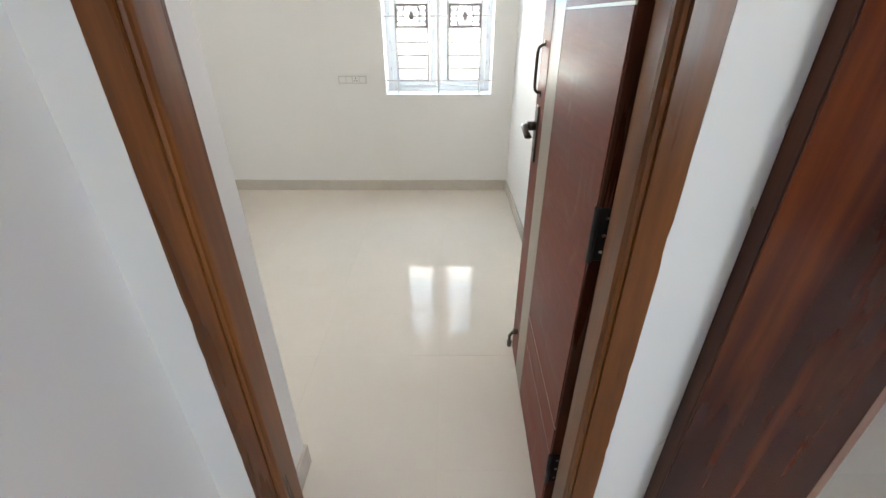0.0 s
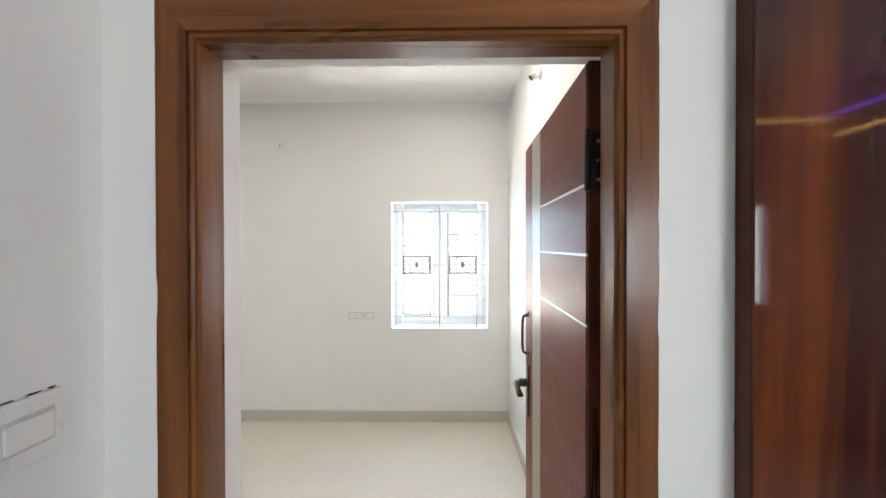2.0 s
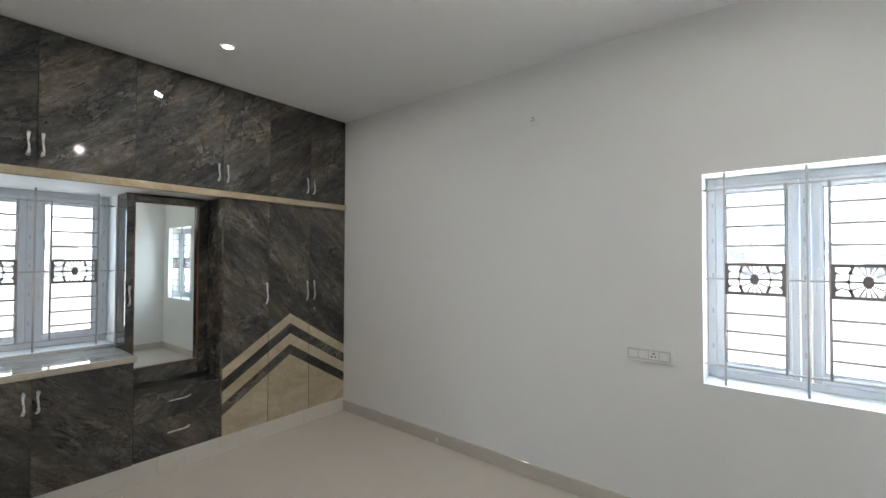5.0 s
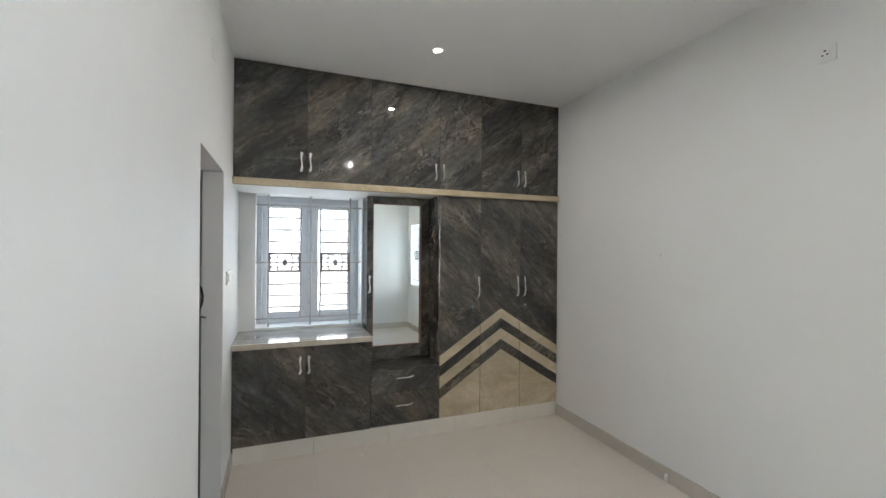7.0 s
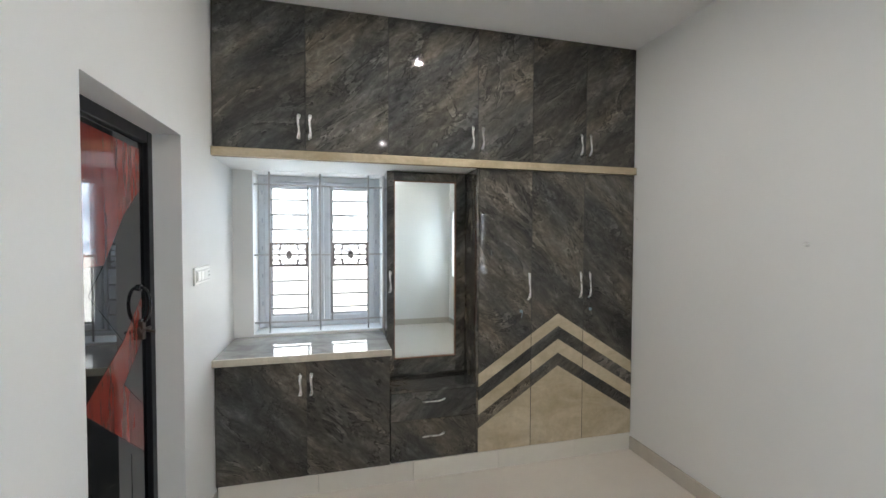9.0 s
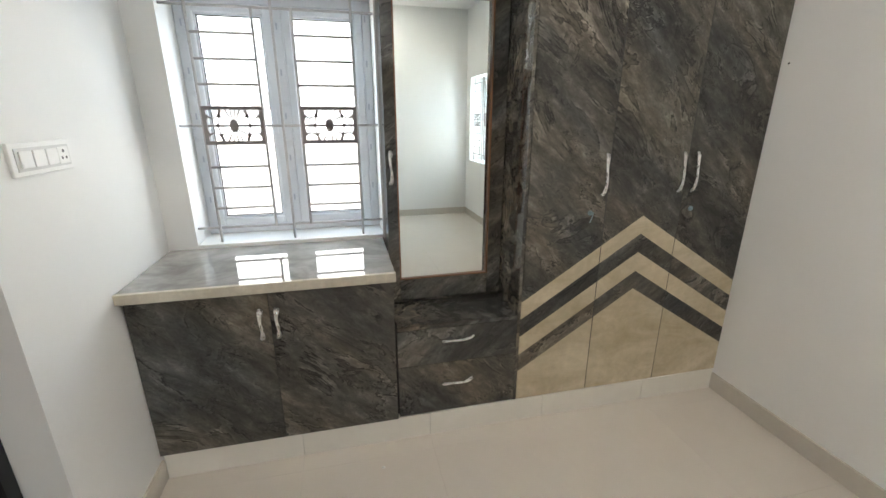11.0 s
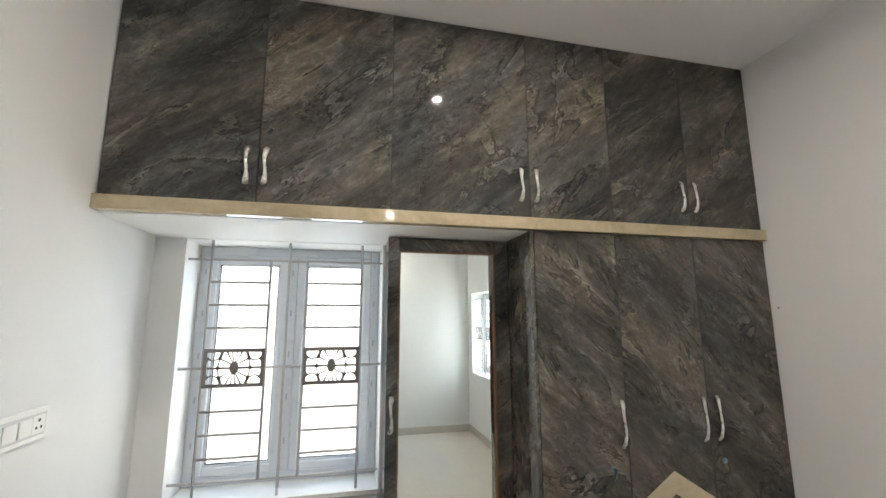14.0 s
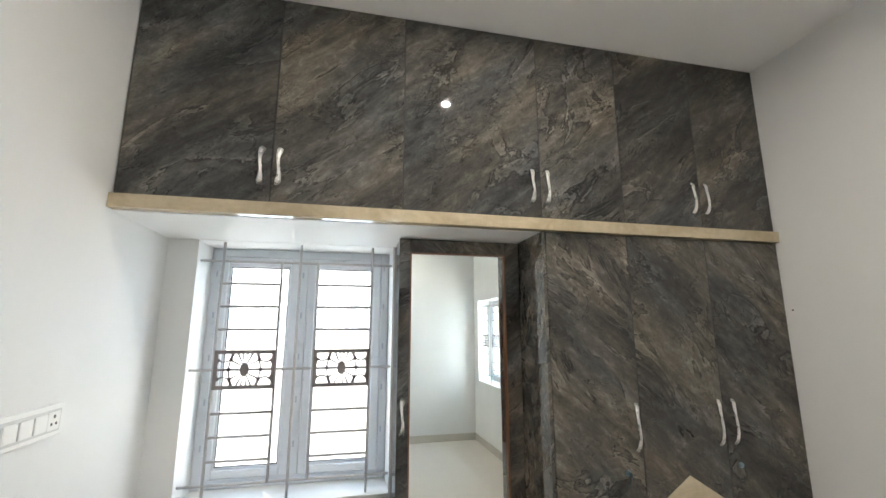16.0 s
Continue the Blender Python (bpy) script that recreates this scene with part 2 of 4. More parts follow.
for gloss in (BLACK, BATH_GREY, BATH_RED):
    gb = gloss.node_tree.nodes["Principled BSDF"].inputs
    gb["Coat Weight"].default_value, gb["Coat Roughness"].default_value, gb["Coat IOR"].default_value = 0.5, 0.02, 1.5
GROUND = plain("dry_pale_ground", (0.60, 0.565, 0.51), 0.9, 0.0, 0.2, 0.8)

GLASS = bpy.data.materials.new("clear_window_glass")
GLASS.use_nodes = True
gt = GLASS.node_tree
gt.nodes.remove(gt.nodes["Principled BSDF"])
clear, shine, both = gt.nodes.new("ShaderNodeBsdfTransparent"), gt.nodes.new("ShaderNodeBsdfGlossy"), gt.nodes.new("ShaderNodeMixShader")
clear.inputs[0].default_value = (0.93, 0.95, 0.95, 1)
shine.inputs["Roughness"].default_value = 0.02
both.inputs[0].default_value = 0.06
gt.links.new(clear.outputs[0], both.inputs[1])
gt.links.new(shine.outputs[0], both.inputs[2])
gt.links.new(both.outputs[0], gt.nodes["Material Output"].inputs["Surface"])

# Glowing backdrop: overexposed brightness of sky and trees is put into its emission.
WASHED_SKY = bpy.data.materials.new("glowing_washed_out_distance")
WASHED_SKY.use_nodes = True
hz = Nodes(WASHED_SKY)
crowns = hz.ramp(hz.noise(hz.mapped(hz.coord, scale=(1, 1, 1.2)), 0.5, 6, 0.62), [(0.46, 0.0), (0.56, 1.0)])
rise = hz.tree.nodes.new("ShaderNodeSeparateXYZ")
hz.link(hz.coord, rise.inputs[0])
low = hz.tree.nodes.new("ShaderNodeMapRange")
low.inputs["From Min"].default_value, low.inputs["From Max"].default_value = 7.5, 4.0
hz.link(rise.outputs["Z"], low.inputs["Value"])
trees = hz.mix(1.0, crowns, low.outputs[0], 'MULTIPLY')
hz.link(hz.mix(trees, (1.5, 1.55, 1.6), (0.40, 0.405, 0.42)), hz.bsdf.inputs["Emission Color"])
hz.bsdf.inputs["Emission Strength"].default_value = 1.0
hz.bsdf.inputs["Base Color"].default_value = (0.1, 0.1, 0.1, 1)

LED = bpy.data.materials.new("warm_led_disc")
LED.use_nodes = True
lb = LED.node_tree.nodes["Principled BSDF"]
lb.inputs["Emission Color"].default_value = (1.0, 0.86, 0.66, 1)
lb.inputs["Emission Strength"].default_value = 12.0


# ---- building helpers ----
def box(x0, y0, z0, x1, y1, z1, bevel=0.0, seg=1):
    bm = bmesh.new()
    bmesh.ops.create_cube(bm, size=1)
    bmesh.ops.scale(bm, vec=(abs(x1 - x0), abs(y1 - y0), abs(z1 - z0)), verts=bm.verts)
    bmesh.ops.translate(bm, vec=((x0 + x1) / 2, (y0 + y1) / 2, (z0 + z1) / 2), verts=bm.verts)
    if bevel:
        bmesh.ops.bevel(bm, geom=list(bm.edges), offset=bevel, segments=seg, affect='EDGES', profile=0.5)
    return bm


def joined(*bms):
    out = bmesh.new()
    for b in bms:
        me = bpy.data.meshes.new("tmp")
        b.to_mesh(me)
        b.free()
        out.from_mesh(me)
        bpy.data.meshes.remove(me)
    return out


def turned(bm, m):
    bmesh.ops.transform(bm, matrix=m, verts=bm.verts)
    return bm


def prism(points, axis, a, b):
    """A flat outline pushed from a to b along an axis; the points are the other two coordinates in order."""
    bm = bmesh.new()

    def at(u, v, w):
        return {0: (w, u, v), 1: (u, w, v), 2: (u, v, w)}[axis]
    lo = [bm.verts.new(at(u, v, a)) for u, v in points]
    hi = [bm.verts.new(at(u, v, b)) for u, v in points]
    bm.faces.new(lo)
    bm.faces.new(hi[::-1])
    for i in range(len(points)):
        j = (i + 1) % len(points)
        bm.faces.new((lo[i], hi[i], hi[j], lo[j]))
    bmesh.ops.recalc_face_normals(bm, faces=bm.faces)
    return bm


def tube(points, radius, sides=10):
    """A round bar along points; radius may be one number, or a pair (across, deep) for each point."""
    bm = bmesh.new()
    pts = [Vector(p) for p in points]
    rings = []
    ref = None
    for i, p in enumerate(pts):
        d = (pts[min(i + 1, len(pts) - 1)] - pts[max(i - 1, 0)]).normalized()
        if ref is None:
            ref = Vector((0, 0, 1)) if abs(d.z) < 0.9 else Vector((0, 1, 0))
        u = d.cross(ref).normalized()
        ref = u.cross(d).normalized()
        r = radius[i] if isinstance(radius, (list, tuple)) else radius
        ru, rv = r if isinstance(r, tuple) else (r, r)
        rings.append([bm.verts.new(p + u * ru * math.cos(a) + ref * rv * math.sin(a)) for a in (2 * math.pi * k / sides for k in range(sides))])
    for a, b in zip(rings, rings[1:]):
        for k in range(sides):
            f = bm.faces.new((a[k], a[(k + 1) % sides], b[(k + 1) % sides], b[k]))
            f.smooth = True
    bm.faces.new(rings[0][::-1])
    bm.faces.new(rings[-1])
    bmesh.ops.recalc_face_normals(bm, faces=bm.faces)
    return bm


def disc(center, axis, radius, depth, sides=28):
    c, d = Vector(center), Vector(axis).normalized() * depth
    return tube([c, c + d], radius, sides)


def world_place(ob):
    v = Vector((0, 0, 0))
    while ob:
        v += ob.location
        ob = ob.parent
    return v


def mesh_object(name, bm, mat, at=(0, 0, 0)):
    bmesh.ops.translate(bm, vec=-Vector(at), verts=bm.verts)
    me = bpy.data.meshes.new(name)
    bm.to_mesh(me)
    bm.free()
    me.materials.append(mat)
    return new(name, me)


def part(name, bm, mat, parent, label=""):
    """One mesh under a thing or a part; bm is in world metres."""
    ob = mesh_object(name, bm, mat, world_place(parent))
    ob.parent = parent
    return tagged(ob, label)


def thing(name, at, label, category, group="", kind=""):
    ob = new(name)
    ob.location = at
    ob.empty_display_size = 0.1
    return tagged(ob, label, category, group, kind)


def structure(name, bm, mat, label, category):
    return tagged(mesh_object(name, bm, mat), label, category, kind="structure")


def around(x0, x1, z0, z1, openings):
    """Rectangles that fill a wall's face but for the openings (u0, u1, w0, w1), which must not overlap in u."""
    out, u = [], x0
    for a, b, c, d in sorted(openings):
        out.append((u, a, z0, z1))
        if c > z0:
            out.append((a, b, z0, c))
        if d < z1:
            out.append((a, b, d, z1))
        u = b
    out.append((u, x1, z0, z1))
    return out


# ---- the plan ----
EAST, NORTH, SOUTH, HALL = 0.61, 3.94, 1.08, 0.785
WEST, FRONT = -4.19, -3.69
TOP = 3.0
W1 = (-0.486, 0.42, 0.867, 2.068)
W2 = (1.21, 2.116, 0.90, 2.068)
BATH = (-3.195, -2.402, -0.02, 2.075)
ENTRY = (-0.475, 0.44, -0.02, 2.113)
REAR = (1.20, 2.52, 1.15, 1.99)

structure("ground", box(-150, -150, -0.5, 150, 150, -0.35), GROUND, "dry pale bare ground around the house", "ground")
structure("backdrop_north", box(-55, 52, -0.35, 55, 52.3, 45), WASHED_SKY, "glowing backdrop of washed-out sky with faint pale tree tops", "backdrop")
structure("backdrop_west", box(-52.3, -45, -0.35, -52, 51, 45), WASHED_SKY, "glowing backdrop of washed-out sky with faint pale tree tops", "backdrop")
structure("wall_north", joined(*[box(a, NORTH, c, b, NORTH + 0.31, d) for a, b, c, d in around(WEST - 0.31, 3.3, -0.02, TOP, [W1])]), WALL, "plain white painted bedroom wall with a window opening", "wall")
structure("wall_west", joined(*[box(WEST - 0.31, a, c, WEST, b, d) for a, b, c, d in around(-2.6, NORTH, -0.02, TOP, [W2])]), WALL, "white painted wall behind the wardrobes with a window", "wall")
structure("wall_east", box(EAST, HALL, -0.02, EAST + 0.14, NORTH, TOP), WALL, "plain white painted bedroom side wall", "wall")
structure("wall_south", joined(*[box(a, HALL, c, b, SOUTH, d) for a, b, c, d in around(WEST, EAST, -0.02, TOP, [BATH, ENTRY])]), WALL, "white painted wall with two door openings", "wall")
structure("wall_hall_nib", box(EAST + 0.14, HALL, -0.02, 0.925, 0.93, TOP), WALL, "short white wall end in the hall", "wall")
structure("wall_hall_side", box(-0.70, -2.5, -0.02, -0.584, HALL, TOP), WALL, "white painted hall wall beside the bedroom door", "wall")
structure("wall_hall_rear", joined(*[box(a, -2.6, c, b, -2.5, d) for a, b, c, d in around(WEST, 3.3, -0.02, TOP, [REAR])]), WALL, "plain white hall wall with a wide opening", "wall")
structure("wall_hall_end", box(3.2, -2.5, -0.02, 3.3, NORTH, TOP), WALL, "plain white hall end wall", "wall")
structure("ceiling", box(-4.6, -2.8, TOP, 3.5, 4.35, TOP + 0.15), CEIL, "smooth white painted ceiling", "ceiling")

floor = structure("floor", box(WEST - 0.2, -2.55, -0.3, 3.25, NORTH + 0.1, -0.003), GROUT, "polished cream vitrified tile floor with thin joints", "floor")


def skirting(name, x0, y0, x1, y1):
    structure(name, box(x0, y0, 0, x1, y1, 0.1, 0.002), SKIRT, "beige tile skirting along the foot of the wall", "skirting")


skirting("baseboard_north", FRONT, NORTH - 0.012, EAST, NORTH)
skirting("baseboard_east", EAST - 0.012, SOUTH, EAST, NORTH - 0.012)
skirting("baseboard_south", BATH[1], SOUTH, ENTRY[0] + 0.012, SOUTH + 0.012)
skirting("baseboard_jamb", ENTRY[0], 0.895, ENTRY[0] + 0.012, SOUTH)
skirting("baseboard_corner", FRONT, SOUTH, BATH[0], SOUTH + 0.012)


# ---- windows ----
def flower(u0, u1, z0, z1, put):
    """A flat cut-metal flower: centre, rays and corner leaves, as thin solid pieces; put(outline) pushes them to depth."""
    cu, cz, hw, hh = (u0 + u1) / 2, (z0 + z1) / 2, (u1 - u0) / 2, (z1 - z0) / 2
    pieces = []

    def ellipse(c, r, k=16):
        return [(c[0] + r[0] * math.cos(2 * math.pi * i / k), c[1] + r[1] * math.sin(2 * math.pi * i / k)) for i in range(k)]

    def stroke(p, q, w0, w1):
        d = Vector((q[0] - p[0], q[1] - p[1])).normalized()
        s = Vector((-d.y, d.x))
        return [(p[0] + s.x * w0, p[1] + s.y * w0), (p[0] - s.x * w0, p[1] - s.y * w0), (q[0] - s.x * w1, q[1] - s.y * w1), (q[0] + s.x * w1, q[1] + s.y * w1)]

    def line(a, b, w0, w1):
        pieces.append(stroke((cu + a[0] * hw, cz + a[1] * hh), (cu + b[0] * hw, cz + b[1] * hh), w0, w1))
    pieces.append(ellipse((cu, cz), (hw * 0.17, hh * 0.42)))
    for s in (1, -1):
        line((s * 0.14, 0), (s * 0.60, 0), 0.0016, 0.0030)
        line((s * 0.60, 0), (s * 1.0, 0), 0.0034, 0.0020)
        pieces.append(ellipse((cu + s * hw * 0.60, cz), (hw * 0.07, hh * 0.14), 10))
        for t in (1, -1):
            line((s * 0.03, t * 0.38), (s * 0.09, t * 1.0), 0.0014, 0.0026)
            line((s * 0.07, t * 0.34), (s * 0.27, t * 1.0), 0.0016, 0.0034)
            line((s * 0.12, t * 0.26), (s * 0.54, t * 0.60), 0.0020, 0.0034)
            pieces.append(ellipse((cu + s * hw * 0.53, cz + t * hh * 0.64), (hw * 0.07, hh * 0.15), 10))
            line((s * 0.54, t * 0.60), (s * 0.46, t * 1.0), 0.0034, 0.0075)
            line((s * 0.54, t * 0.60), (s * 0.60, t * 0.0), 0.0026, 0.0026)
            line((s * 0.54, t * 0.60), (s * 0.80, t * 0.46), 0.0034, 0.0024)
            line((s * 0.80, t * 0.46), (s * 1.0, t * 0.62), 0.0024, 0.0050)
            line((s * 0.98, t * 0.70), (s * 1.0, t * 0.36), 0.0060, 0.0025)
    return [put(p) for p in pieces]


def window(name, u0, u1, z0, z1, face, axis, label):
    """A two-sash window with an inner metal grille. axis 1: in a wall along x that faces -y at y = face; axis 0: along y, facing +x."""
    way = 1 if axis == 1 else -1

    def bx(a, b, c, d, n0, n1, bev=0.0, seg=1):
        n0, n1 = face + way * n0, face + way * n1
        return box(a, n0, c, b, n1, d, bev, seg) if axis == 1 else box(n0, a, c, n1, b, d, bev, seg)

    def pt(u, z, n):
        return (u, face + way * n, z) if axis == 1 else (face + way * n, u, z)
    mid = (u0 + u1) / 2
    at = pt(mid, z0, 0.15)
    w = thing(name, at, label, "window", kind="structure")
    f, s = 0.044, 0.039
    zb = z0 + 0.012
    part("window_sill", bx(u0, u1, z0, zb, 0.0, 0.31, 0.002), WALL, w, "white plastered sill")
    frame_bits = [bx(u0, u0 + f, zb, z1, 0.215, 0.275, 0.004), bx(u1 - f, u1, zb, z1, 0.215, 0.275, 0.004), bx(mid - f / 2, mid + f / 2, zb + f, z1 - f, 0.215, 0.275, 0.004),
                  bx(u0 + f, u1 - f, z1 - f, z1, 0.215, 0.275, 0.004), bx(u0 + f, u1 - f, zb, zb + f, 0.215, 0.275, 0.004)]
    part("window_frame", joined(*frame_bits), UPVC, w, "white plastic outer frame")
    for a, b in ((u0 + f, mid - f / 2), (mid + f / 2, u1 - f)):
        a, b, c, d = a + 0.002, b - 0.002, zb + f + 0.002, z1 - f - 0.002
        rails = [bx(a, a + s, c, d, 0.20, 0.26, 0.006, 2), bx(b - s, b, c, d, 0.20, 0.26, 0.006, 2), bx(a + s, b - s, d - s, d, 0.20, 0.26, 0.006, 2), bx(a + s, b - s, c, c + s, 0.20, 0.26, 0.006, 2)]
        lips = [bx(a + s, a + s + 0.01, c + s, d - s, 0.212, 0.25), bx(b - s - 0.01, b - s, c + s, d - s, 0.212, 0.25), bx(a + s + 0.01, b - s - 0.01, d - s - 0.01, d - s, 0.212, 0.25), bx(a + s + 0.01, b - s - 0.01, c + s, c + s + 0.01, 0.212, 0.25)]
        sash = part("sash", joined(*rails, *lips), UPVC, w)
        pane = part("pane", bx(a + s + 0.006, b - s - 0.006, c + s + 0.006, d - s - 0.006, 0.228, 0.233), GLASS, sash, "clear glass")
        pane.visible_shadow = False
        ga, gb, gc, gd = a + s + 0.010, b - s - 0.010, c + s + 0.010, d - s - 0.010
        part("gasket", joined(bx(ga, ga + 0.004, gc, gd, 0.218, 0.228), bx(gb - 0.004, gb, gc, gd, 0.218, 0.228), bx(ga + 0.004, gb - 0.004, gd - 0.004, gd, 0.218, 0.228), bx(ga + 0.004, gb - 0.004, gc, gc + 0.004, 0.218, 0.228)), SEAL, sash, "dark rubber glazing gasket")
        inner = b - 0.03 if a < mid - 0.2 else a + 0.03
        part("sash_handle", bx(inner - 0.009, inner + 0.009, (c + d) / 2 - 0.06, (c + d) / 2 + 0.06, 0.186, 0.201, 0.003, 2), UPVC, sash)
    for u in (u0 + 0.028, mid - 0.003, u1 - 0.028):
        for k in range(5):
            z = zb + 0.17 + 0.21 * k + (0.05 if u > mid else 0.0)
            part("film_print", bx(u - 0.004, u + 0.004, z, z + 0.03, 0.2142, 0.2148), FILM_INK, w, "small grey print on the protective film")
    g = 0.035

    def bar(p, q, r):
        part("grille_bar", tube([p, q], r, 8), GRILL, w)
    outer, inner = 0.350, 0.085
    for u in (mid - outer, mid, mid + outer):
        bar(pt(u, zb - 0.004, g), pt(u, z1, g), 0.0064)
    for z in (1.978, 1.474, 0.985):
        bar(pt(u0 - 0.005, z, g + 0.008), pt(u1 + 0.005, z, g + 0.008), 0.006)
    for s0, s1 in ((mid - outer, mid - inner), (mid + inner, mid + outer)):
        new_side = s1 if s1 < mid else s0
        bar(pt(new_side, 0.985, g), pt(new_side, 1.978, g), 0.0064)
        for z in (1.870, 1.763, 1.656, 1.284, 1.184, 1.084):
            bar(pt(s0, z, g), pt(s1, z, g), 0.006)
        p0, p1 = (1.388, 1.562)
        lip = 0.017

        def put(points):
            a, b = face + way * (g - 0.004), face + way * (g + 0.004)
            return prism(points, axis, a, b)
        rim = [bx(s0, s1, p1 - lip, p1, g - 0.006, g + 0.006, 0.001), bx(s0, s1, p0, p0 + lip, g - 0.006, g + 0.006, 0.001), bx(s0, s0 + lip, p0 + lip, p1 - lip, g - 0.006, g + 0.006), bx(s1 - lip, s1, p0 + lip, p1 - lip, g - 0.006, g + 0.006)]
        part("flower_panel", joined(*rim, *flower(s0 + lip, s1 - lip, p0 + lip, p1 - lip, put)), FLOWER, w, "dark cut-metal flower panel")
    return w


window("window_1", *W1, NORTH, 1, "white two-sash window behind a grey flower-pattern metal grille")
window("window_2", *W2, WEST, 0, "white two-sash window with metal grille above the counter")


# ---- fitted wardrobe wall ----
def handle(name, y, z, length, parent, flat=False, x=FRONT):
    """A bowed bright handle that flares towards its ends."""
    pts, radii = [], []
    for i in range(15):
        s = i / 14
        out = 0.018 * math.sin(math.pi * s) ** 0.45
        along = (s - 0.5) * length
        sway = 0.0042 * math.sin(2 * math.pi * s) + (0.015 if flat else 0.006) * (s - 0.5)
        pts.append((x + out, y + along, z + sway) if flat else (x + out, y + sway, z + along))
        end = abs(2 * s - 1)
        flare = 0.0060 + 0.0065 * max(0.0, end - 0.35) / 0.65 * (1.0 if end < 0.95 else 0.6)
        radii.append((flare, 0.0052))
    part(name, tube(pts, radii, 10), CHROME, parent, "bright curved steel handle")


def leaf(name, y0, y1, z0, z1, mat, parent, x=FRONT, thick=0.018, joint=0.0025):
    return part(name, box(x - thick, y0 + joint, z0 + 0.0015, x, y1 - joint, z1 - 0.0015, 0.0012), mat, parent)


BACK = FRONT - 0.02
LEDGE_Z, LOFT_Z, PLINTH_Z = 2.070, 2.124, 0.128
# Carcass colour, also used for the strips that darken the door gaps.
CARCASS_AND_SHADE = plain("dark_carcass_and_gap_shade", (0.018, 0.016, 0.015), 0.6)

plinth = thing("plinth", (FRONT, 2.5, 0), "low cream tiled plinth below the fitted cupboards", "plinth", kind="structure")
cuts = [SOUTH + 0.012, 1.663, 2.263, 2.863, 3.463, NORTH - 0.012]
for a, b in zip(cuts, cuts[1:]):
    part("tile", box(FRONT - 0.03, a + 0.0008, 0.0, FRONT + 0.004, b - 0.0008, PLINTH_Z - 0.002, 0.0015), PLINTH, plinth)
part("core", box(WEST, SOUTH, 0, FRONT - 0.031, NORTH, PLINTH_Z - 0.004), CARCASS_AND_SHADE, plinth)

base = thing("base_cabinet", (FRONT, 1.6, PLINTH_Z), "two-door low cabinet in dark slate laminate under the counter", "cabinet")
part("body", box(WEST, SOUTH + 0.003, PLINTH_Z, BACK, 2.107, 0.852), CARCASS_AND_SHADE, base)
for a, b, hy in ((SOUTH + 0.004, 1.597, 1.560), (1.597, 2.108, 1.624)):
    d = leaf("door", a, b, PLINTH_Z, 0.852, SLATE_DOWN, base, FRONT + 0.014, 0.03, 0.0011)
    handle("handle", hy, 0.70, 0.135, d, x=FRONT + 0.014)

# Added dark strip that stands in for the shade between the two doors.
part("divider", box(BACK, 1.5961, PLINTH_Z + 0.003, FRONT + 0.0125, 1.5979, 0.850), CARCASS_AND_SHADE, base, "dark strip added in the door gap as its shade")

top = thing("counter_top", (FRONT, 1.6, 0.854), "polished grey marble counter with a beige front edge", "counter")
part("slab", box(WEST, SOUTH + 0.001, 0.854, -3.652, 2.113, 0.893, 0.002), COUNTER, top)
part("edge_strip", box(-3.652, SOUTH + 0.001, 0.852, -3.634, 2.115, 0.894, 0.003, 2), EDGE_PALE, top, "beige marble edging")

drawers = thing("drawer_unit", (FRONT, 2.4, PLINTH_Z), "dark slate two-drawer unit below the dressing mirror", "drawers")
part("body", box(WEST, 2.116, PLINTH_Z, BACK, 2.698, 0.585), CARCASS_AND_SHADE, drawers)
part("top_board", box(WEST, 2.116, 0.585, FRONT, 2.698, 0.603, 0.0015), SLATE_GLOSS, drawers)
for z0, z1, hz in ((PLINTH_Z, 0.398, 0.289), (0.398, 0.584, 0.520)):
    d = leaf("drawer_front", 2.112, 2.700, z0, z1, SLATE_UP if z1 > 0.5 else SLATE_DOWN, drawers)
    handle("handle", 2.402, hz, 0.145, d, True)

mirror = thing("dressing_mirror", (-3.96, 2.41, 0.604), "tall dressing mirror door framed in dark slate laminate", "mirror")
MX = -3.945
part("body", box(WEST, 2.125, 0.604, MX - 0.022, 2.698, 2.068), SLATE_DOWN, mirror)
part("stile", box(MX - 0.02, 2.120, 0.625, MX, 2.170, 2.066, 0.002), SLATE_UP, mirror)
part("stile", box(MX - 0.02, 2.624, 0.625, MX, 2.694, 2.066, 0.002), SLATE_UP, mirror)
part("rail", box(MX - 0.02, 2.1702, 2.004, MX, 2.6238, 2.066, 0.002), SLATE_DOWN, mirror)
part("rail", box(MX - 0.02, 2.1702, 0.625, MX, 2.6238, 0.736, 0.002), SLATE_UP, mirror)
for a, b, c, d in ((2.170, 2.176, 0.736, 2.004), (2.618, 2.624, 0.736, 2.004), (2.176, 2.618, 1.998, 2.004), (2.176, 2.618, 0.736, 0.742)):
    part("bead", box(MX - 0.016, a, c, MX + 0.002, b, d, 0.001), BROWN_BEAD, mirror, "thin brown bead")
AJAR = Matrix.Translation((MX - 0.013, 2.397, 0)) @ Matrix.Rotation(radians(0.6), 4, 'Z')
part("glass", turned(box(-0.002, -0.2209, 0.742, 0.002, 0.2209, 1.998), AJAR), MIRROR, mirror, "clear silvered mirror")
handle("handle", 2.143, 1.29, 0.15, mirror, x=MX)

wardrobe = thing("wardrobe", (FRONT, 3.3, PLINTH_Z), "three-door wardrobe in dark slate laminate with cream chevrons", "wardrobe")
part("body", box(WEST, 2.712, PLINTH_Z, BACK, NORTH - 0.002, LEDGE_Z), CARCASS_AND_SHADE, wardrobe)
part("side_panel", box(WEST, 2.698, PLINTH_Z, FRONT, 2.712, LEDGE_Z), SLATE_GLOSS, wardrobe)
APEX_Y, APEX_Z = 3.316, 1.062
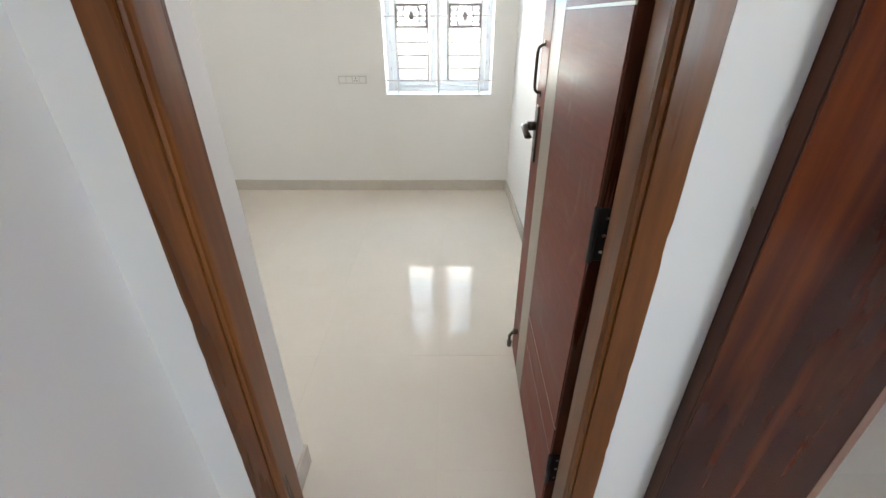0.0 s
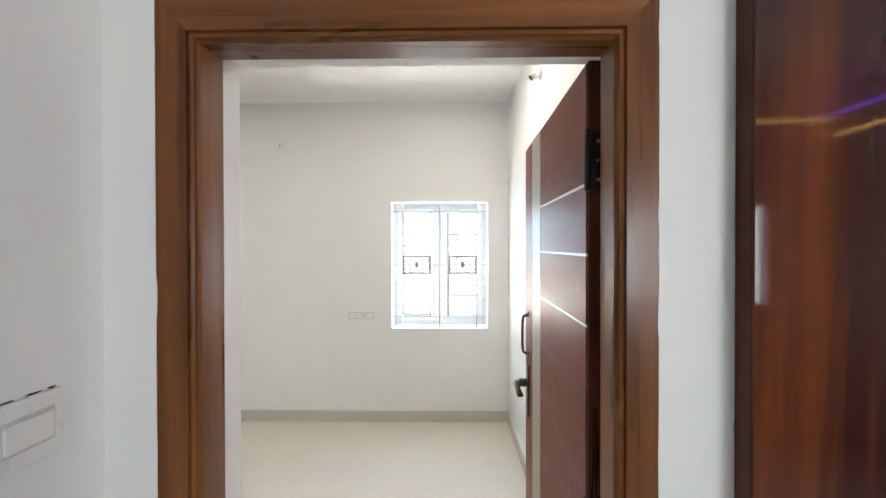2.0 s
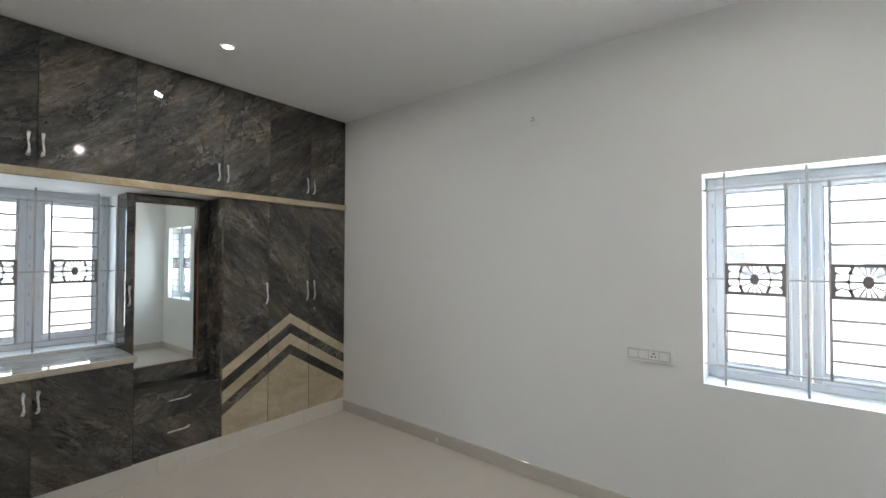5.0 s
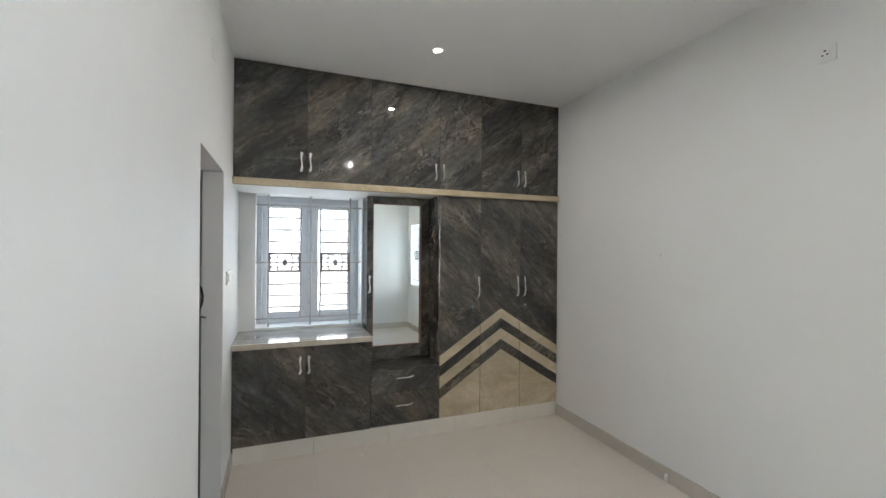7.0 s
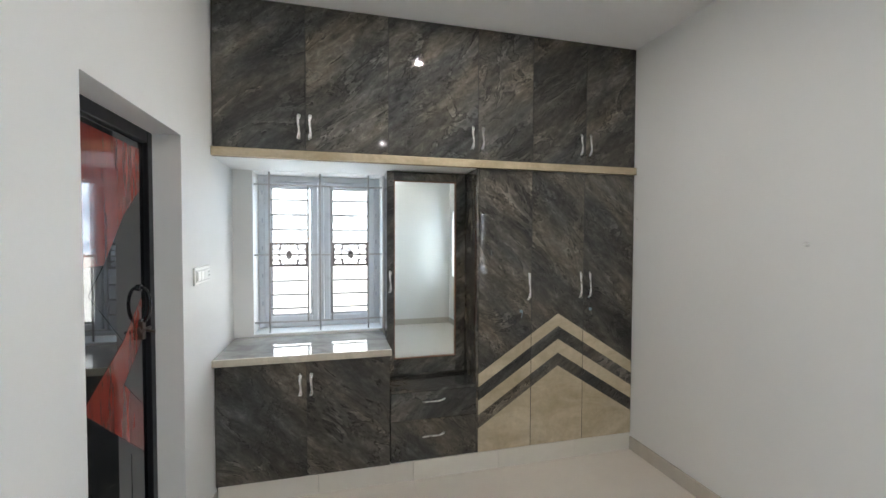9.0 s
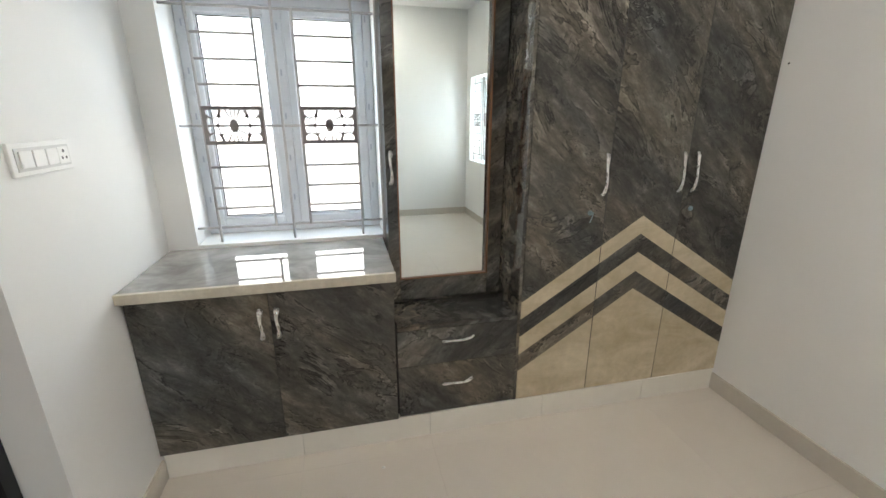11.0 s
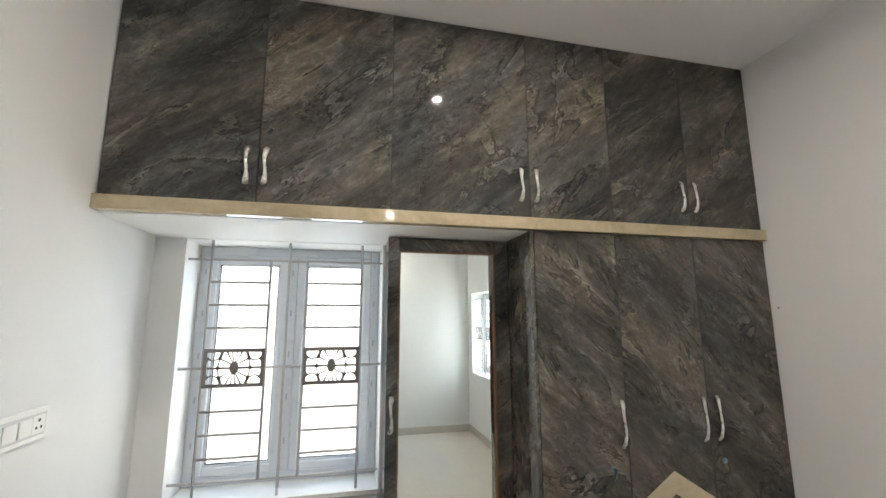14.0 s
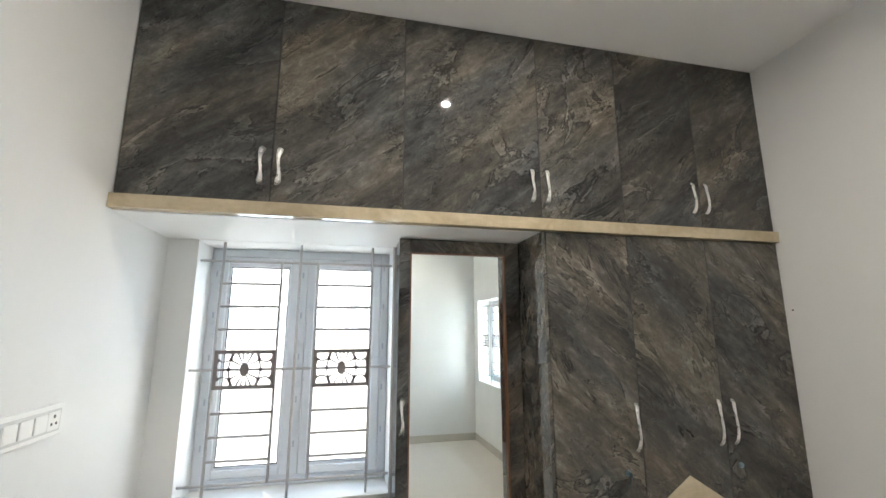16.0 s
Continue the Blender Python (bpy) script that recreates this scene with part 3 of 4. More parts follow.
DROPS = [0.0, 0.090, 0.183, 0.283, 0.376]


def chevron_top(y, drop):
    return APEX_Z - drop - abs(y - APEX_Y) * (0.652 if y < APEX_Y else 0.627)


def strip(y0, y1, upper, lower):
    """Outline of one band of the chevron between two upright lines."""
    ys = [y0] + ([APEX_Y] if y0 < APEX_Y < y1 else []) + [y1]
    return [(y, upper(y)) for y in ys] + [(y, lower(y)) for y in reversed(ys)]


for y0, y1, hy, hl in ((2.713, 3.106, 3.085, 0.185), (3.106, 3.518, 3.491, 0.185), (3.518, NORTH - 0.003, 3.566, 0.185)):
    y0, y1 = y0 + 0.0025, y1 - 0.0025
    door = part("door", prism(strip(y0, y1, lambda y: LEDGE_Z - 0.002, lambda y: chevron_top(y, 0)), 0, FRONT - 0.018, FRONT), SLATE_DOWN, wardrobe)
    for k in range(5):
        low = (lambda y, k=k: chevron_top(y, DROPS[k + 1])) if k < 4 else (lambda y: PLINTH_Z + 0.001)
        part("chevron_band", prism(strip(y0, y1, lambda y, k=k: chevron_top(y, DROPS[k]), low), 0, FRONT - 0.018, FRONT), CREAM if k % 2 == 0 else SLATE_UP, door)
    handle("handle", hy, 1.262, hl, door)
    if hy < 3.2 or hy > 3.55:
        ly, lz = (3.026, 1.090) if hy < 3.2 else (3.575, 1.085)
        part("lock", joined(disc((FRONT, ly, lz), (1, 0, 0), 0.0115, 0.006), disc((FRONT + 0.006, ly, lz), (1, 0, 0), 0.007, 0.004)), LOCK_STEEL, door, "blue-grey cylinder lock")
        if hy < 3.2:
            part("key", joined(box(FRONT + 0.010, ly - 0.0012, lz - 0.008, FRONT + 0.030, ly + 0.0012, lz + 0.008, 0.0008), tube([(FRONT + 0.026, ly, lz - 0.006), (FRONT + 0.024, ly - 0.003, lz - 0.022), (FRONT + 0.014, ly - 0.004, lz - 0.042)], 0.0022)), LOCK_STEEL, door, "key left in the lock")

# Shade of the wardrobe's door gaps, put in as dark strips.
for y in (3.106, 3.518):
    part("divider", box(BACK, y - 0.0023, PLINTH_Z + 0.002, FRONT - 0.0012, y + 0.0023, LEDGE_Z - 0.003), CARCASS_AND_SHADE, wardrobe, "dark strip added in the door gap as its shade")

ledge = thing("loft_ledge", (FRONT, 2.5, LEDGE_Z), "white loft slab with a beige marble front edge", "ledge", kind="structure")
part("slab", box(WEST, SOUTH, LEDGE_Z, FRONT - 0.021, NORTH, LOFT_Z - 0.002), WALL, ledge)
part("edge_strip", box(FRONT - 0.02, SOUTH + 0.001, LEDGE_Z + 0.002, FRONT + 0.022, NORTH - 0.001, LOFT_Z, 0.003, 2), EDGE, ledge, "beige marble edging")

loft = thing("loft_cupboard", (FRONT, 2.5, LOFT_Z), "six-door loft cupboard in dark slate laminate up to the ceiling", "cupboard")
part("body", box(WEST, SOUTH + 0.003, LOFT_Z, BACK, NORTH - 0.003, TOP - 0.003), CARCASS_AND_SHADE, loft)
splits = [SOUTH + 0.003, 1.598, 2.101, 2.703, 3.107, 3.524, NORTH - 0.003]
for (a, b), hy in zip(zip(splits, splits[1:]), (1.559, 1.624, 2.664, 2.735, 3.485, 3.558)):
    d = leaf("door", a, b, LOFT_Z + 0.001, TOP - 0.003, SLATE_UP, loft)
    handle("handle", hy, 2.270, 0.145, d)

# Dark strips added between the loft doors in place of gap shade.
for y in splits[1:-1]:
    part("divider", box(BACK, y - 0.0023, LOFT_Z + 0.003, FRONT - 0.0015, y + 0.0023, TOP - 0.005), CARCASS_AND_SHADE, loft, "dark strip added in the door gap as its shade")

# ---- bedroom door, its frame and the hall leaf ----
casing = thing("door_frame_1", (0, 0.83, 0), "varnished brown teak door frame", "door frame", kind="structure")
FY0, FY1, hd = 0.770, 0.890, 2.031


def mitred(bm, x, outer, below):
    """Cut along the slope from the inner to the outer corner of the frame; keep what lies below it, or above."""
    slope = Vector((outer - x, 0, 2.11 - hd))
    no = Vector((-slope.z, 0, slope.x)).normalized()
    no = no if (no.z > 0) == below else -no
    bmesh.ops.bisect_plane(bm, geom=bm.verts[:] + bm.edges[:] + bm.faces[:], plane_co=(x, 0.8, hd), plane_no=no, clear_outer=True)
    bmesh.ops.holes_fill(bm, edges=[e for e in bm.edges if e.is_boundary])
    bmesh.ops.recalc_face_normals(bm, faces=bm.faces)
    return bm


def jamb(x, outer):
    """An upright: a flat face, two round beads, the flat stop and the rebate for the leaf."""
    k = 1 if outer > x else -1
    pr = [(outer, FY0), (x + k * 0.017, FY0), (x + k * 0.0155, FY0 + 0.006), (x + k * 0.012, FY0 + 0.003), (x + k * 0.006, FY0 + 0.006), (x + k * 0.004, FY0 + 0.012), (x, FY0 + 0.017), (x, 0.855), (x + k * 0.014, 0.855), (x + k * 0.014, FY1), (outer, FY1)]
    return mitred(prism(pr, 2, 0.0, 2.11), x, outer, True)


part("jamb", jamb(-0.400, -0.4745), TEAK, casing)
part("jamb", jamb(0.365, 0.4395), TEAK, casing)
head_profile = [(FY0, 2.11), (FY0, hd + 0.017), (FY0 + 0.006, hd + 0.0155), (FY0 + 0.003, hd + 0.012), (FY0 + 0.006, hd + 0.006), (FY0 + 0.012, hd + 0.004), (FY0 + 0.017, hd), (0.855, hd), (0.855, hd + 0.018), (FY1, hd + 0.018), (FY1, 2.11)]
part("head", mitred(mitred(prism(head_profile, 0, -0.4745, 0.4395), -0.400, -0.4745, False), 0.365, 0.4395, False), TEAK_ACROSS, casing)
part("bolt_socket", disc((-0.325, 0.845, hd - 0.0015), (0, 0, 1), 0.008, 0.003, 14), IRON, casing, "small dark bolt socket")

ragged = random.Random(12)
for outer, k in ((-0.4745, 1), (0.4395, -1)):
    n = 64
    inner_line = [(outer + k * (0.0004 + 0.0028 * max(0.0, ragged.uniform(-0.8, 1.0)) ** 4), 0.002 + 2.10 * i / n) for i in range(n + 1)]
    outer_line = [(outer - k * 0.0035, 2.102), (outer - k * 0.0035, 0.002)]
    structure("trim", prism(inner_line + outer_line, 1, FY0 - 0.0012, HALL - 0.0002), WALL, "uneven white plaster edge along the door frame", "trim")

door = thing("door_1", (0.378, 0.90, 0), "open red-brown panelled door with a grey band and pale inlay lines", "door", kind="structure")
DT = 0.036
SWING = Matrix.Translation((0.352, 0.897, 0)) @ Matrix.Rotation(radians(-1.6), 4, 'Z')


def on_door(bm):
    """Door's own axes: x out of its back, y from hinge to free edge, z up."""
    return turned(bm, SWING)


DL, DZ0, DZ1 = 0.835, 0.008, 2.042
part("core", on_door(box(0.003, 0, DZ0, DT, DL, DZ1, 0.001)), DOOR_EDGE, door, "dark red wooden edge")
lines = [0.319, 0.439, 1.483, 1.634, 1.783]
band0, band1 = 0.518, 0.678
zs = [DZ0 + 0.002] + lines + [DZ1 - 0.002]
for a, b in zip(zs, zs[1:]):
    part("panel", on_door(box(-0.001, 0.004, a + 0.0032, 0.003, band0 - 0.002, b - 0.0032, 0.0008)), DOOR_WOOD, door, "red-brown wood-grain panel")
for z in lines:
    part("inlay", on_door(box(0.0, 0.004, z - 0.0032, 0.003, band0 - 0.002, z + 0.0032)), INLAY, door, "pale inlay strip")
for y in (band0, band1):
    part("inlay", on_door(box(0.0, y - 0.002, DZ0 + 0.002, 0.003, y + 0.002, DZ1 - 0.002)), INLAY, door, "pale inlay strip")
part("band", on_door(box(-0.001, band0 + 0.002, DZ0 + 0.002, 0.003, band1 - 0.002, DZ1 - 0.002, 0.0008)), BAND, door, "grey-beige upright band")
part("panel", on_door(box(-0.001, band1 + 0.002, DZ0 + 0.002, 0.003, DL - 0.002, DZ1 - 0.002, 0.0008)), DOOR_WOOD, door, "red-brown wood-grain panel")
for z in (1.832, 1.06, 0.27):
    h = part("hinge", on_door(joined(box(0.004, -0.004, z - 0.062, DT + 0.004, 0.0005, z + 0.062, 0.001), tube([(0.0, -0.005, z - 0.064), (0.0, -0.005, z + 0.064)], 0.007))), IRON, door, "black butt hinge")
    for k in (-0.04, 0.0, 0.04):
        part("screw", on_door(disc((0.022, -0.004, z + k), (0, -1, 0), 0.004, 0.0015, 10)), CHROME, h)
hy = 0.765
pull = [(-0.002, hy, 1.382), (-0.012, hy, 1.381), (-0.021, hy, 1.374), (-0.024, hy, 1.362), (-0.025, hy, 1.335), (-0.025, hy, 1.275), (-0.024, hy, 1.250), (-0.021, hy, 1.238), (-0.012, hy, 1.231), (-0.002, hy, 1.230)]
part("pull_handle", on_door(joined(tube(pull, 0.0052), disc((-0.001, hy, 1.386), (-1, 0, 0), 0.011, 0.004), disc((-0.001, hy, 1.226), (-1, 0, 0), 0.011, 0.004))), BRONZE, door, "dark bronze pull handle")
plate = part("lock_plate", on_door(box(-0.0075, hy - 0.021, 0.985, -0.001, hy + 0.021, 1.187, 0.003, 2)), BRONZE, door, "dark bronze lock plate")
part("lever", on_door(joined(disc((-0.0075, hy, 1.115), (-1, 0, 0), 0.016, 0.03), tube([(-0.045, hy + 0.006, 1.117), (-0.05, hy - 0.02, 1.115), (-0.05, hy - 0.06, 1.108), (-0.047, hy - 0.105, 1.100)], [(0.014, 0.008), (0.012, 0.008), (0.011, 0.007), (0.013, 0.006)]))), BRONZE, plate, "bronze lever")
part("keyhole", on_door(disc((-0.0075, hy, 1.03), (-1, 0, 0), 0.007, 0.002, 14)), DARK, plate)
part("door_stopper", on_door(joined(disc((-0.001, 0.72, 0.19), (-1, 0, 0), 0.013, 0.02), tube([(-0.02, 0.72, 0.19), (-0.036, 0.722, 0.165), (-0.034, 0.722, 0.13)], 0.007), disc((-0.034, 0.722, 0.135), (0, 0, -1), 0.011, 0.03))), BRONZE, door, "bronze foot-operated stopper")

rose = thing("narrow_door_leaf", (0.77, 0.76, 0), "narrow glossy red rosewood door leaf folded against the hall wall", "door leaf")
LEAN = Matrix.Translation((0.580, 0.733, 0)) @ Matrix.Rotation(radians(-2.2), 4, 'Z')
part("panel", turned(box(0.0, 0.004, 0.012, 0.374, 0.050, 2.14, 0.002), LEAN), ROSE_EDGE, rose, "dark wooden edge")
part("face", turned(box(0.002, 0.0, 0.014, 0.352, 0.0038, 2.138, 0.001), LEAN), GLOSS_WOOD, rose, "glossy red-brown grained face")
part("edge_band", turned(box(0.353, 0.0005, 0.014, 0.375, 0.0038, 2.138, 0.001), LEAN), PALE_ROSE, rose, "paler edge band")

# ---- bathroom door ----
bf = thing("door_frame_2", (-2.8, 0.93, 0), "black satin door frame set back in the wall", "door frame", kind="structure")
part("jamb", box(BATH[0] + 0.001, 0.90, 0, BATH[0] + 0.05, 0.965, 2.073, 0.003), BLACK_MATT, bf)
part("jamb", box(BATH[1] - 0.05, 0.90, 0, BATH[1] - 0.001, 0.965, 2.073, 0.003), BLACK_MATT, bf)
part("head", box(BATH[0] + 0.05, 0.90, 2.02, BATH[1] - 0.05, 0.965, 2.073, 0.003), BLACK_MATT, bf)
bath = thing("door_2", (-2.8, 0.93, 0), "closed black gloss bathroom door with red and charcoal shapes", "door", kind="structure")
BX0, BX1, BY = BATH[0] + 0.052, BATH[1] - 0.052, 0.945
part("core", box(BX0, 0.91, 0.006, BX1, BY, 2.017, 0.002), BLACK, bath)


def shape(points, mat, label):
    part("inlaid_shape", prism(points, 1, BY, BY + 0.0015), mat, bath, label)


ex = -3.105
shape([(-2.50, 1.80), (-2.66, 1.992), (ex, 1.985), (ex, 1.81), (-2.957, 1.692), (-2.80, 1.50), (-2.60, 1.50)], BATH_RED, "red shape")
shape([(ex, 1.808), (-2.959, 1.690), (-2.80, 1.498), (-2.70, 1.40), (-2.935, 1.19), (ex, 1.345)], BATH_GREY, "charcoal shape")
shape([(ex, 1.343), (-2.938, 1.186), (-2.647, 1.013), (ex, 0.657), (ex, 0.863), (-2.935, 1.012), (ex, 1.158)], BATH_RED, "red shape")
shape([(ex, 0.866), (-2.938, 1.012), (ex, 1.155)], BATH_GREY, "charcoal shape")
shape([(ex, 0.652), (ex, 0.012), (-2.99, 0.012), (-2.99, 0.703)], BATH_GREY, "charcoal shape")
lx = -3.085
part("latch_bolt", joined(tube([(lx - 0.05, BY + 0.02, 1.20), (lx + 0.06, BY + 0.02, 1.20)], 0.008), box(lx - 0.03, BY, 1.185, lx + 0.03, BY + 0.012, 1.215, 0.002), tube([(lx, BY + 0.02, 1.20), (lx, BY + 0.06, 1.19)], 0.006)), BRONZE, bath, "dark sliding latch")
ring = [(lx + 0.004, BY + 0.012 + 0.03 * math.sin(math.pi * i / 14), 1.31 - 0.075 * math.cos(math.pi * i / 14)) for i in range(15)]
part("pull_handle", joined(tube(ring, 0.007), disc((lx + 0.004, BY, 1.235), (0, 1, 0), 0.014, 0.012), disc((lx + 0.004, BY, 1.385), (0, 1, 0), 0.014, 0.012)), BLACK, bath, "black bowed pull handle")
part("lock_box", box(lx - 0.015, BY, 1.16, lx + 0.02, BY + 0.02, 1.24, 0.003), BRONZE, bath)

# ---- fittings ----
def downlight(x, y):
    lamp = thing("downlight", (x, y, TOP), "small round recessed warm ceiling downlight, lit", "lamp", "ceiling downlights")
    bm = bmesh.new()
    n = 32
    loops = [[bm.verts.new((x + r * math.cos(2 * math.pi * k / n), y + r * math.sin(2 * math.pi * k / n), z)) for k in range(n)] for r, z in ((0.042, TOP - 0.0005), (0.041, TOP - 0.004), (0.028, TOP - 0.005), (0.025, TOP - 0.001))]
    for p, q in zip(loops, loops[1:]):
        for k in range(n):
            bm.faces.new((p[k], p[(k + 1) % n], q[(k + 1) % n], q[k])).smooth = True
    bmesh.ops.recalc_face_normals(bm, faces=bm.faces)
    part("trim_ring", bm, PLASTIC, lamp, "white ring")
    glow = new("downlight_glow", bpy.data.lights.new("downlight_glow", 'AREA'))
    glow.data.shape, glow.data.size, glow.data.energy, glow.data.color = 'DISK', 0.034, 4.5, (1.0, 0.94, 0.86)
    glow.parent = lamp
    glow.location = (0, 0, -0.0035)
    part("lens", disc((x, y, TOP - 0.0005), (0, 0, -1), 0.025, 0.002, 32), LED, lamp, "glowing warm lens")


downlight(-3.03, 2.43)
downlight(-0.02, 2.46)


def led_strip(name, x0, y0, x1, y1, z, tint, strength, label):
    """A thin glowing tape in a white channel high on a hall wall."""
    glow = material(name + "_glow", 0.5)
    e = glow.node_tree.nodes["Principled BSDF"].inputs
    e["Emission Color"].default_value, e["Emission Strength"].default_value = (*tint, 1), strength
    tape = thing(name, ((x0 + x1) / 2, (y0 + y1) / 2, z), label, "light strip", "hall light strips")
    part("channel", box(x0, y0, z - 0.014, x1, y1, z - 0.006, 0.001), PLASTIC, tape, "white plastic channel")
    part("tape", box(x0 + 0.002, y0 + 0.002, z - 0.006, x1 - 0.002, y1 - 0.002, z + 0.006, 0.002), glow, tape, "glowing tape")


led_strip("warm_light_strip", 1.2, -2.5, 3.185, -2.485, 2.75, (1.0, 0.55, 0.16), 5.0, "thin warm light strip high on the hall wall")
led_strip("warm_light_strip", 3.185, -2.5, 3.2, 0.6, 2.61, (1.0, 0.55, 0.16), 5.0, "thin warm light strip high on the hall end wall")
led_strip("violet_light_strip", 3.185, -2.48, 3.2, 0.6, 2.79, (0.20, 0.04, 1.0), 5.0, "thin violet light strip above the warm one")


def switch_board(name, x0, x1, z0, z1, y, out, modules, label, inner=PLASTIC_SHADED):
    """A plate on a wall along x; out is +1 when it faces +y."""
    s = thing(name, ((x0 + x1) / 2, y, (z0 + z1) / 2), label, "switch")
    part("plate", box(x0, y, z0, x1, y + out * 0.011, z1, 0.003, 2), PLASTIC, s)
    part("inner_plate", box(x0 + 0.016, y + out * 0.011, z0 + 0.014, x1 - 0.016, y + out * 0.0135, z1 - 0.014, 0.0008), inner, s)
    u, step = x0 + 0.022, (x1 - x0 - 0.044) / len(modules)
    for kind in modules:
        if kind == "s":
            part("rocker", box(u + 0.003, y + out * 0.0135, z0 + 0.022, u + step - 0.003, y + out * 0.019, z1 - 0.022, 0.002, 2), PLASTIC, s)
        elif kind == "p":
            sock = part("socket", box(u + 0.002, y + out * 0.0135, z0 + 0.020, u + step - 0.002, y + out * 0.0165, z1 - 0.020, 0.002, 2), PLASTIC, s)
            cu, cz = u + step / 2, (z0 + z1) / 2
            for du, dz, r in ((0, 0.012, 0.0052), (-0.010, -0.008, 0.0044), (0.010, -0.008, 0.0044)):
                part("pin_hole", disc((cu + du, y + out * 0.0165, cz + dz), (0, out, 0), r, 0.0004, 14), DARK, sock)
        u += step
    return s


switch_board("switch_board", -3.60, -3.335, 1.358, 1.448, SOUTH, 1, "psss", "white modular switch plate with rockers and a socket")
switch_board("socket_board", -0.905, -0.632, 0.955, 1.045, NORTH, -1, "ssps", "white modular socket plate low on the wall")
switch_board("ac_socket", -1.575, -1.49, 2.55, 2.635, NORTH, -1, "p", "small white three-pin socket high on the wall", PLASTIC)

hall_switch = thing("hall_switch_plate", (-0.584, 0.62, 1.38), "white switch plate with dark gaps around its edge", "switch")
chips = random.Random(9)
for cy, cz, ry, rz in ((0.566, 1.408, 0.004, 0.010), (0.566, 1.352, 0.004, 0.013), (0.5655, 1.378, 0.002, 0.006), (0.578, 1.4255, 0.010, 0.002), (0.612, 1.4258, 0.014, 0.0014), (0.650, 1.4258, 0.013, 0.0016), (0.680, 1.4258, 0.008, 0.0022)):
    ragged = [(cy + ry * chips.uniform(0.6, 1.25) * math.cos(2 * math.pi * k / 12), cz + rz * chips.uniform(0.6, 1.25) * math.sin(2 * math.pi * k / 12)) for k in range(12)]
    part("gap", prism(ragged, 0, -0.584, -0.5832), DARK, hall_switch, "dark ragged gap beside the plate")
# Thin grey sheet whose visible rim draws the rocker's shadow line.
part("rim_shadow", box(-0.573, 0.5875, 1.3475, -0.5722, 0.6745, 1.4005, 0.0003), PLASTIC_SHADED, hall_switch, "grey rim put in as the shadow round the rocker")
part("plate", box(-0.5835, 0.567, 1.322, -0.573, 0.690, 1.4245, 0.003, 2), PLASTIC, hall_switch)
part("inner_frame", box(-0.573, 0.590, 1.350, -0.5715, 0.672, 1.398, 0.0005), PLASTIC_SHADED, hall_switch)
part("rocker", box(-0.5715, 0.593, 1.353, -0.567, 0.669, 1.395, 0.002, 2), PLASTIC, hall_switch)

holder = thing("lamp_holder", (EAST, 2.53, 2.68), "white angled wall lamp holder without a bulb", "lamp holder")
part("base", disc((EAST, 2.53, 2.68), (-1, 0, 0), 0.032, 0.018), PLASTIC, holder)
part("cup", tube([(EAST - 0.012, 2.53, 2.682), (EAST - 0.04, 2.527, 2.672), (EAST - 0.062, 2.523, 2.655)], [0.018, 0.021, 0.0205], 20), PLASTIC, holder)
part("socket_mouth", disc((EAST - 0.0615, 2.523, 2.6555), (-0.66, -0.12, -0.5), 0.0165, 0.002, 20), DARK, holder, "dark open mouth")

wall_cabinet = thing("wall_cabinet", (EAST, 2.3, 1.48), "tall shallow wall cabinet in high-gloss dark slate laminate", "cabinet")
part("body", box(EAST - 0.006, 1.796, 0.745, EAST, 2.724, 2.224), CARCASS_AND_SHADE, wall_cabinet)
for a, b, hy in ((1.794, 2.259, 2.225), (2.261, 2.726, 2.297)):
    d = part("door", box(EAST - 0.022, a, 0.743, EAST - 0.006, b, 2.226, 0.001), SLATE_GLOSS, wall_cabinet, "glossy slate door")
    pts = [(EAST - 0.022 - 0.026 * math.sin(math.pi * k / 12) ** 0.6, hy, 1.45 + 0.19 * (k / 12 - 0.5)) for k in range(13)]
    part("handle", tube(pts, [(0.0062 + 0.0036 * abs(k / 6 - 1) ** 3, 0.0046) for k in range(13)], 10), CHROME, d, "bright curved steel handle")

knob = thing("wall_plug", (-2.50, NORTH, 1.58), "small white round wall plug", "plug")
part("cap", tube([(-2.50, NORTH, 1.58), (-2.50, NORTH - 0.006, 1.58), (-2.50, NORTH - 0.009, 1.58)], [0.013, 0.012, 0.006], 18), PLASTIC, knob)
box_plate = thing("junction_plate", (-2.734, SOUTH, 2.636), "small white junction plate high above the bathroom door", "plate")
part("plate", box(-2.775, SOUTH, 2.59, -2.695, SOUTH + 0.006, 2.68, 0.002), PLASTIC, box_plate)

stub = thing("wire_stub", (-2.42, NORTH - 0.012, 0.0), "two short white wire ends at the skirting", "wire")
for dx in (-0.008, 0.008):
    part("wire", tube([(-2.42 + dx, NORTH - 0.022, 0.0), (-2.42 + dx, NORTH - 0.024, 0.03), (-2.42 + dx * 0.6, NORTH - 0.017, 0.058)], 0.0045, 10), PLASTIC, stub)
fleck = thing("paint_fleck", (-3.53, 2.015, 0.0), "tiny white paint fleck on the floor tile", "paint fleck")
part("drop", tube([(-3.53, 2.015, 0.0), (-3.53, 2.015, 0.0012), (-3.529, 2.015, 0.002)], [0.0085, 0.007, 0.003], 14), PLASTIC, fleck)
